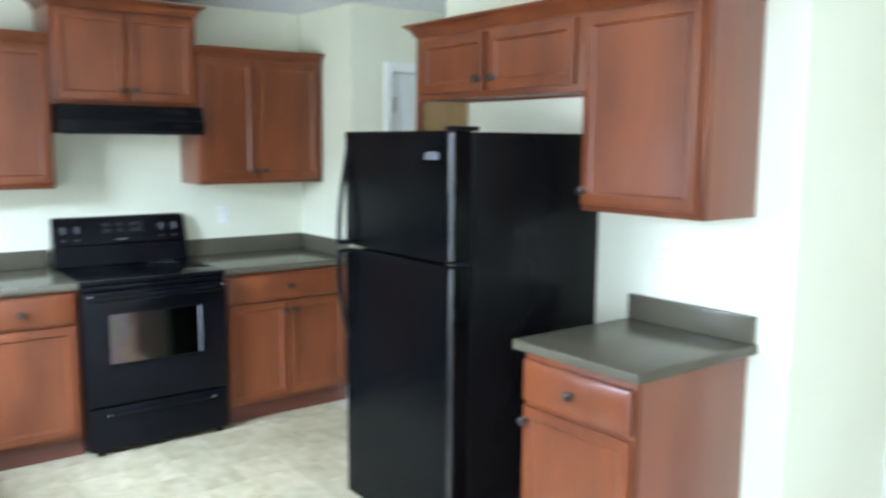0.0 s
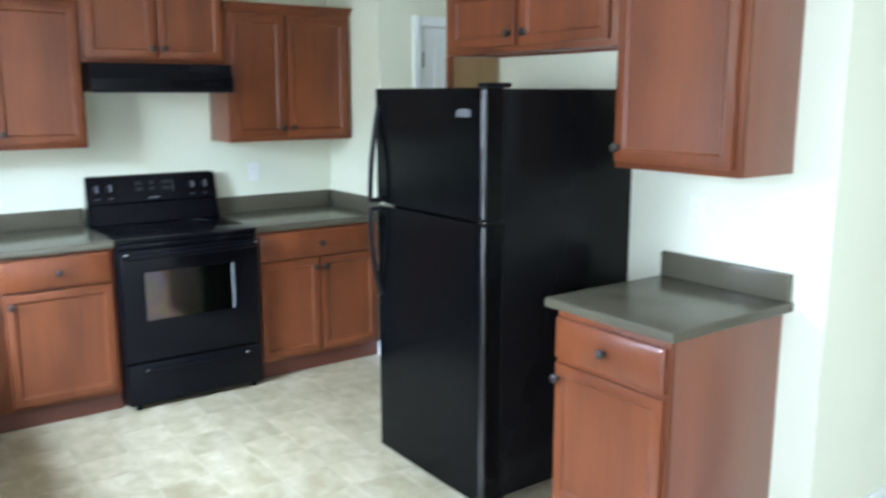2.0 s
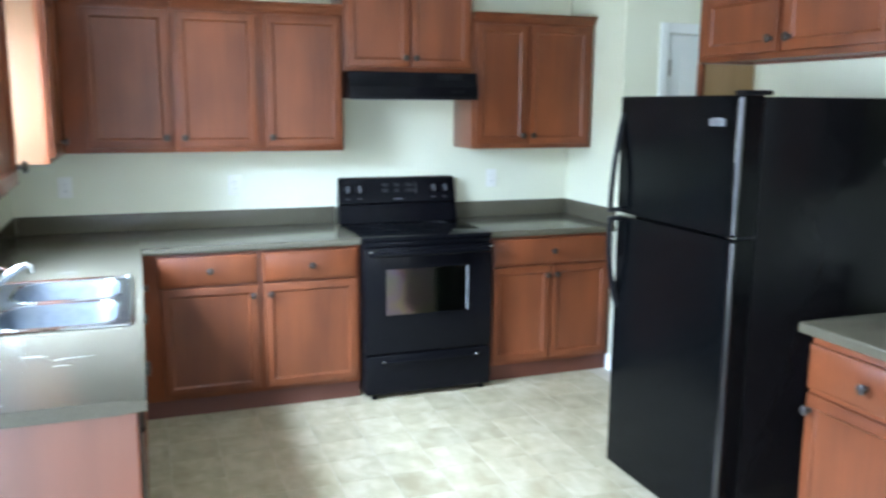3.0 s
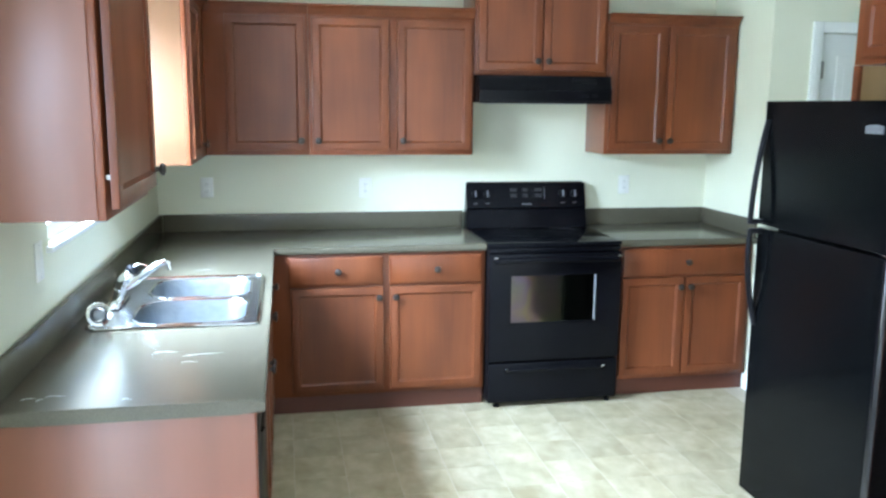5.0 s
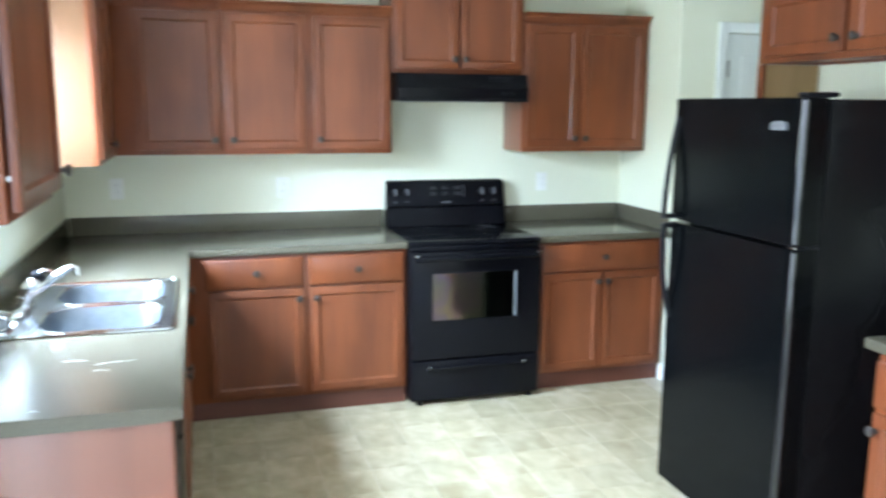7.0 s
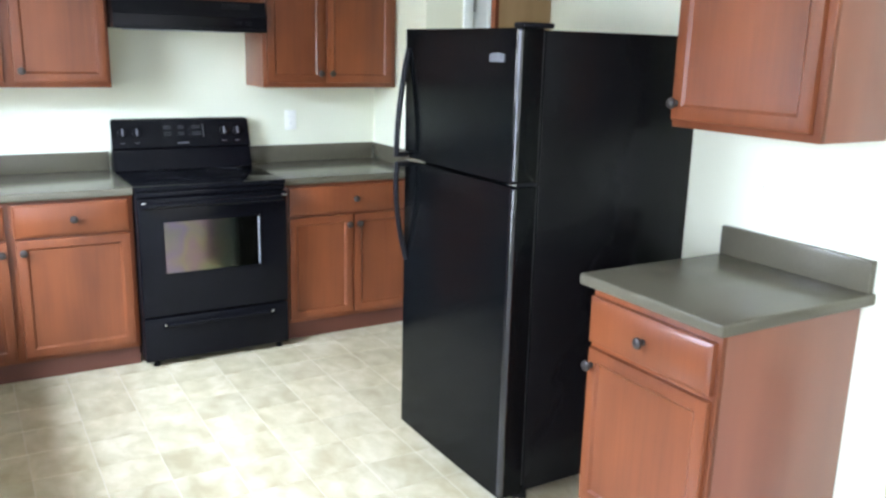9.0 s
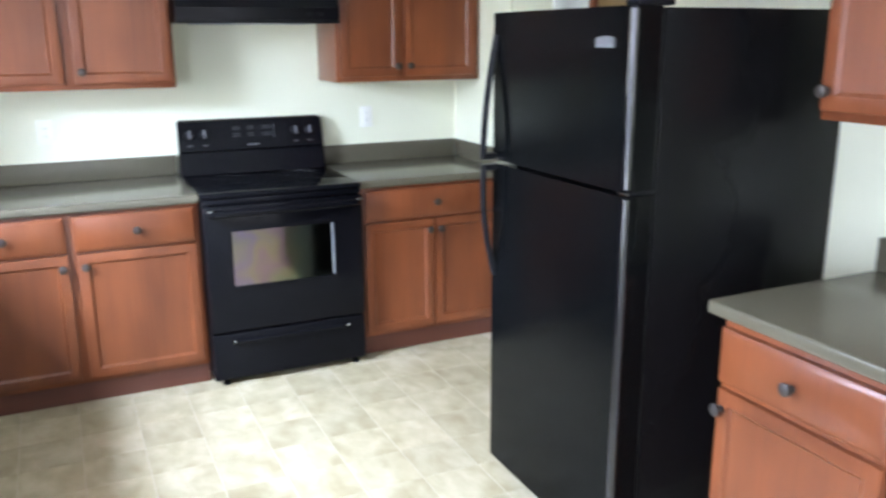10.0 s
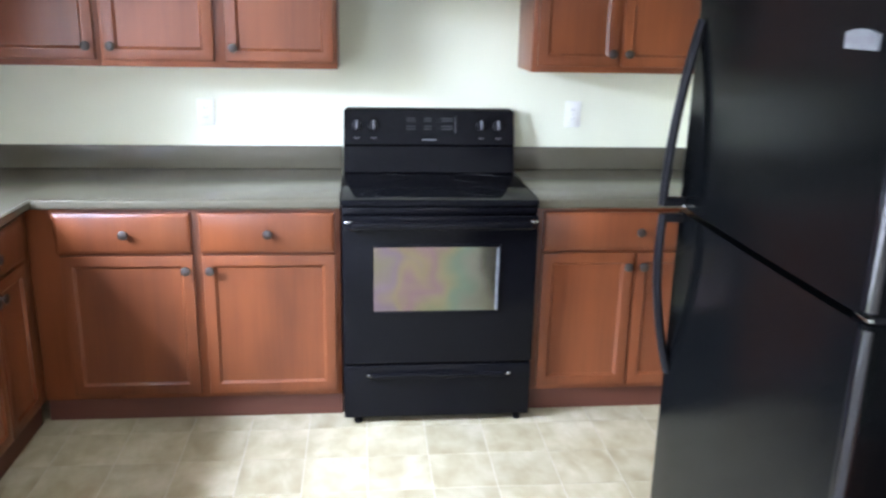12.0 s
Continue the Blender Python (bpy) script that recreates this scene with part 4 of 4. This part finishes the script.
def fridge_door(z0, z1):
    """A door with rounded upright edges and a slightly bowed face."""
    r, bow, n = 0.016, 0.004, 10
    yb, yf = -FD - 0.012, -FT
    pts = [(0.0, yb), (0.0, yf + r + bow)]
    for i in range(1, n + 1):
        a = radians(90 * i / n)
        pts.append((r - r * math.cos(a), yf + bow + r - r * math.sin(a)))
    for i in range(1, 8):
        u = i / 8
        pts.append((r + (FW - 2 * r) * u, yf + bow - bow * 4 * u * (1 - u)))
    for i in range(n + 1):
        a = radians(90 - 90 * i / n)
        pts.append((FW - r + r * math.cos(a), yf + bow + r - r * math.sin(a)))
    pts.append((FW, yb))
    bm = prism(bmesh.new(), pts, "z", z0, z1)
    bmesh.ops.bevel(bm, geom=[e for e in bm.edges if abs(e.verts[0].co.z - e.verts[1].co.z) < 1e-5 and e.calc_face_angle(0) > 1.2], offset=0.006, segments=2, affect="EDGES")
    return bm


def edge_shell(z0, z1):
    """The glossy moulded strip round the door's hinge edge."""
    r, bow, t = 0.016, 0.004, 0.0012
    arc = []
    for i in range(13):
        a = radians(90 - 90 * i / 12)
        arc.append((math.cos(a), math.sin(a)))
    cx, cy = FW - r, -FT + bow + r
    pts = [(cx + (r + t) * c, cy - (r + t) * d) for c, d in arc] + [(cx + (r - 0.002) * c, cy - (r - 0.002) * d) for c, d in arc[::-1]]
    return prism(bmesh.new(), pts, "z", z0 + 0.007, z1 - 0.007)


freezer = part("freezer_door", fridge_door(1.182, 1.672), FRIDGE_BLACK, fridge)
lower = part("fridge_door", fridge_door(0.046, 1.168), FRIDGE_BLACK, fridge)
part("edge_strip", edge_shell(1.182, 1.672), GLOSS_EDGE, freezer, "glossy black edge strip")
part("edge_strip", edge_shell(0.046, 1.168), GLOSS_EDGE, lower, "glossy black edge strip")
part("door_gasket", boxes((0.012, FW - 0.012, -FD - 0.0125, -FD - 0.0005, 0.07, 1.665)), SLOT, fridge)
HX = 0.034


def bowed(z_end, z_mid, reach):
    """A handle that leaves the door at z_end and stands off it at z_mid."""
    pts, ru = [], []
    for i in range(13):
        u = i / 12
        off = 0.050 * math.sin(u * reach * math.pi / 2) ** 0.9
        pts.append((HX, -FT + 0.004 - off, z_end + (z_mid - z_end) * u))
        ru.append(0.016 - 0.003 * u)
    return sweep(bmesh.new(), pts, ru, 0.010, seg=12, side=(1, 0, 0))


hu = part("handle", bowed(1.600, 1.186, 1.0), BLACK_PLASTIC, freezer, "bowed black handle")
hl = part("handle", bowed(0.765, 1.164, 1.25), BLACK_PLASTIC, lower, "bowed black handle")
part("bracket", boxes((HX - 0.012, HX + 0.012, -FT - 0.048, -FT + 0.008, 1.184, 1.204), bevel=0.004), BLACK_PLASTIC, hu)
part("bracket", boxes((HX - 0.012, HX + 0.012, -FT - 0.048, -FT + 0.008, 1.146, 1.166), bevel=0.004), BLACK_PLASTIC, hl)
part("bracket_cap", boxes((HX + 0.012, HX + 0.030, -FT - 0.010, -FT + 0.004, 1.186, 1.192), bevel=0.002), CHROME, hu, "bright bracket end")
bd = bmesh.new()
prism(bd, ((0.606, 1.565), (0.688, 1.565), (0.688, 1.589), (0.668, 1.5935), (0.647, 1.595), (0.626, 1.5935), (0.606, 1.589)), "y", -FT - 0.004, -FT + 0.008)
bmesh.ops.bevel(bd, geom=[e for e in bd.edges if e.calc_face_angle(0) > 1.2], offset=0.0012, segments=1, affect="EDGES")
badge = part("badge", bd, BADGE, freezer, "silver maker's badge")
part("badge_bar", boxes((0.612, 0.682, -FT - 0.0046, -FT - 0.0038, 1.573, 1.585)), GREY_PRINT, badge)
part("hinge_cap", boxes((FW - 0.062, FW - 0.006, -FT + 0.022, -FD + 0.035, 1.6725, 1.690), bevel=0.006), BLACK_PLASTIC, fridge)
part("middle_hinge", boxes((FW - 0.060, FW - 0.004, -FT + 0.020, -FD + 0.01, 1.1695, 1.1805), bevel=0.002), BLACK_PLASTIC, fridge)
part("hinge_pin", boxes((FW - 0.034, FW - 0.004, -FT + 0.010, -FT + 0.020, 1.1725, 1.1775), bevel=0.001), CHROME, fridge, "bright hinge pin between the doors")
for fx in (0.05, FW - 0.05):
    for fy in (-FD + 0.03, -0.06):
        part("foot", lathe(bmesh.new(), ((0, 0), (0.02, 0), (0.018, 0.02), (0.008, 0.022), (0.008, 0.05), (0, 0.05)), pose(fx, fy, 0.0), 12), BLACK_PLASTIC, fridge)


# ---- outlets ----
def outlet(m, label, switch=False):
    ob = thing("wall_outlet", m, label, "outlet", "wall outlets")
    part("plate", boxes((-0.036, 0.036, -0.006, 0, -0.058, 0.058), bevel=0.003), PLATE, ob)
    if switch:
        part("rocker", boxes((-0.017, 0.017, -0.009, -0.005, -0.033, 0.033), bevel=0.0015), PLATE, ob)
    else:
        for z in (-0.02, 0.02):
            r = part("receptacle", boxes((-0.016, 0.016, -0.0085, -0.005, z - 0.014, z + 0.014), bevel=0.003), PLATE, ob)
            for x in (-0.006, 0.006):
                part("slot", boxes((x - 0.001, x + 0.001, -0.0088, -0.008, z - 0.004, z + 0.005)), SLOT, r)
    for z in ((0.0,) if not switch else (-0.048, 0.048)):
        part("screw", lathe(bmesh.new(), ((0, 0), (0.003, 0), (0.002, 0.001), (0, 0.0012)), pose(0, -0.006, z, 90, 0, 0), 8), HINGE, ob)
    return ob


outlet(pose(-1.502, -0.0005, 1.170), "ivory double outlet above the corner worktop")
outlet(pose(-0.592, -0.0005, 1.160), "ivory double outlet above the worktop")
outlet(pose(1.040, -0.0005, 1.165), "ivory double outlet beside the range")
outlet(pose(XE - 0.0005, -2.965, 1.195, 0, 0, -90), "ivory double outlet above the small worktop")
outlet(pose(XW + 0.0005, -2.845, 1.190, 0, 0, 90), "ivory double outlet above the end of the sink worktop")
outlet(pose(XW + 0.0005, -2.36, 1.185, 0, 0, 90), "ivory switch plate above the sink worktop", True)

# ---- floor tiles ----
T = 0.229
bm = bmesh.new()
box(bm, -T / 2 + 0.002, T / 2 - 0.002, -T / 2 + 0.002, T / 2 - 0.002, -0.003, 0.0)
up = max(bm.faces, key=lambda f: f.calc_center_median().z)
bmesh.ops.inset_region(bm, faces=[up], thickness=0.002, depth=0)
for v in bm.verts:
    if v.co.z > -0.001 and max(abs(v.co.x), abs(v.co.y)) > T / 2 - 0.004:
        v.co.z = -0.0012
tile_mesh = finish("tile", bm, TILE, 0)
for i in range(-7, 9):
    for j in range(0, 16):
        x, y = -0.362 + T * (i + 0.5), -0.03 - T * (j + 0.5)
        if y - T / 2 < -3.52 or x + T / 2 > XE + 0.02 or (x < CX - 0.12 and y > -2.75) or (y > -0.52 and (x < -0.1 or x > 0.85)):
            continue
        ob = new("tile", tile_mesh)
        ob.location = (x, y, 0)
        ob.parent = floor
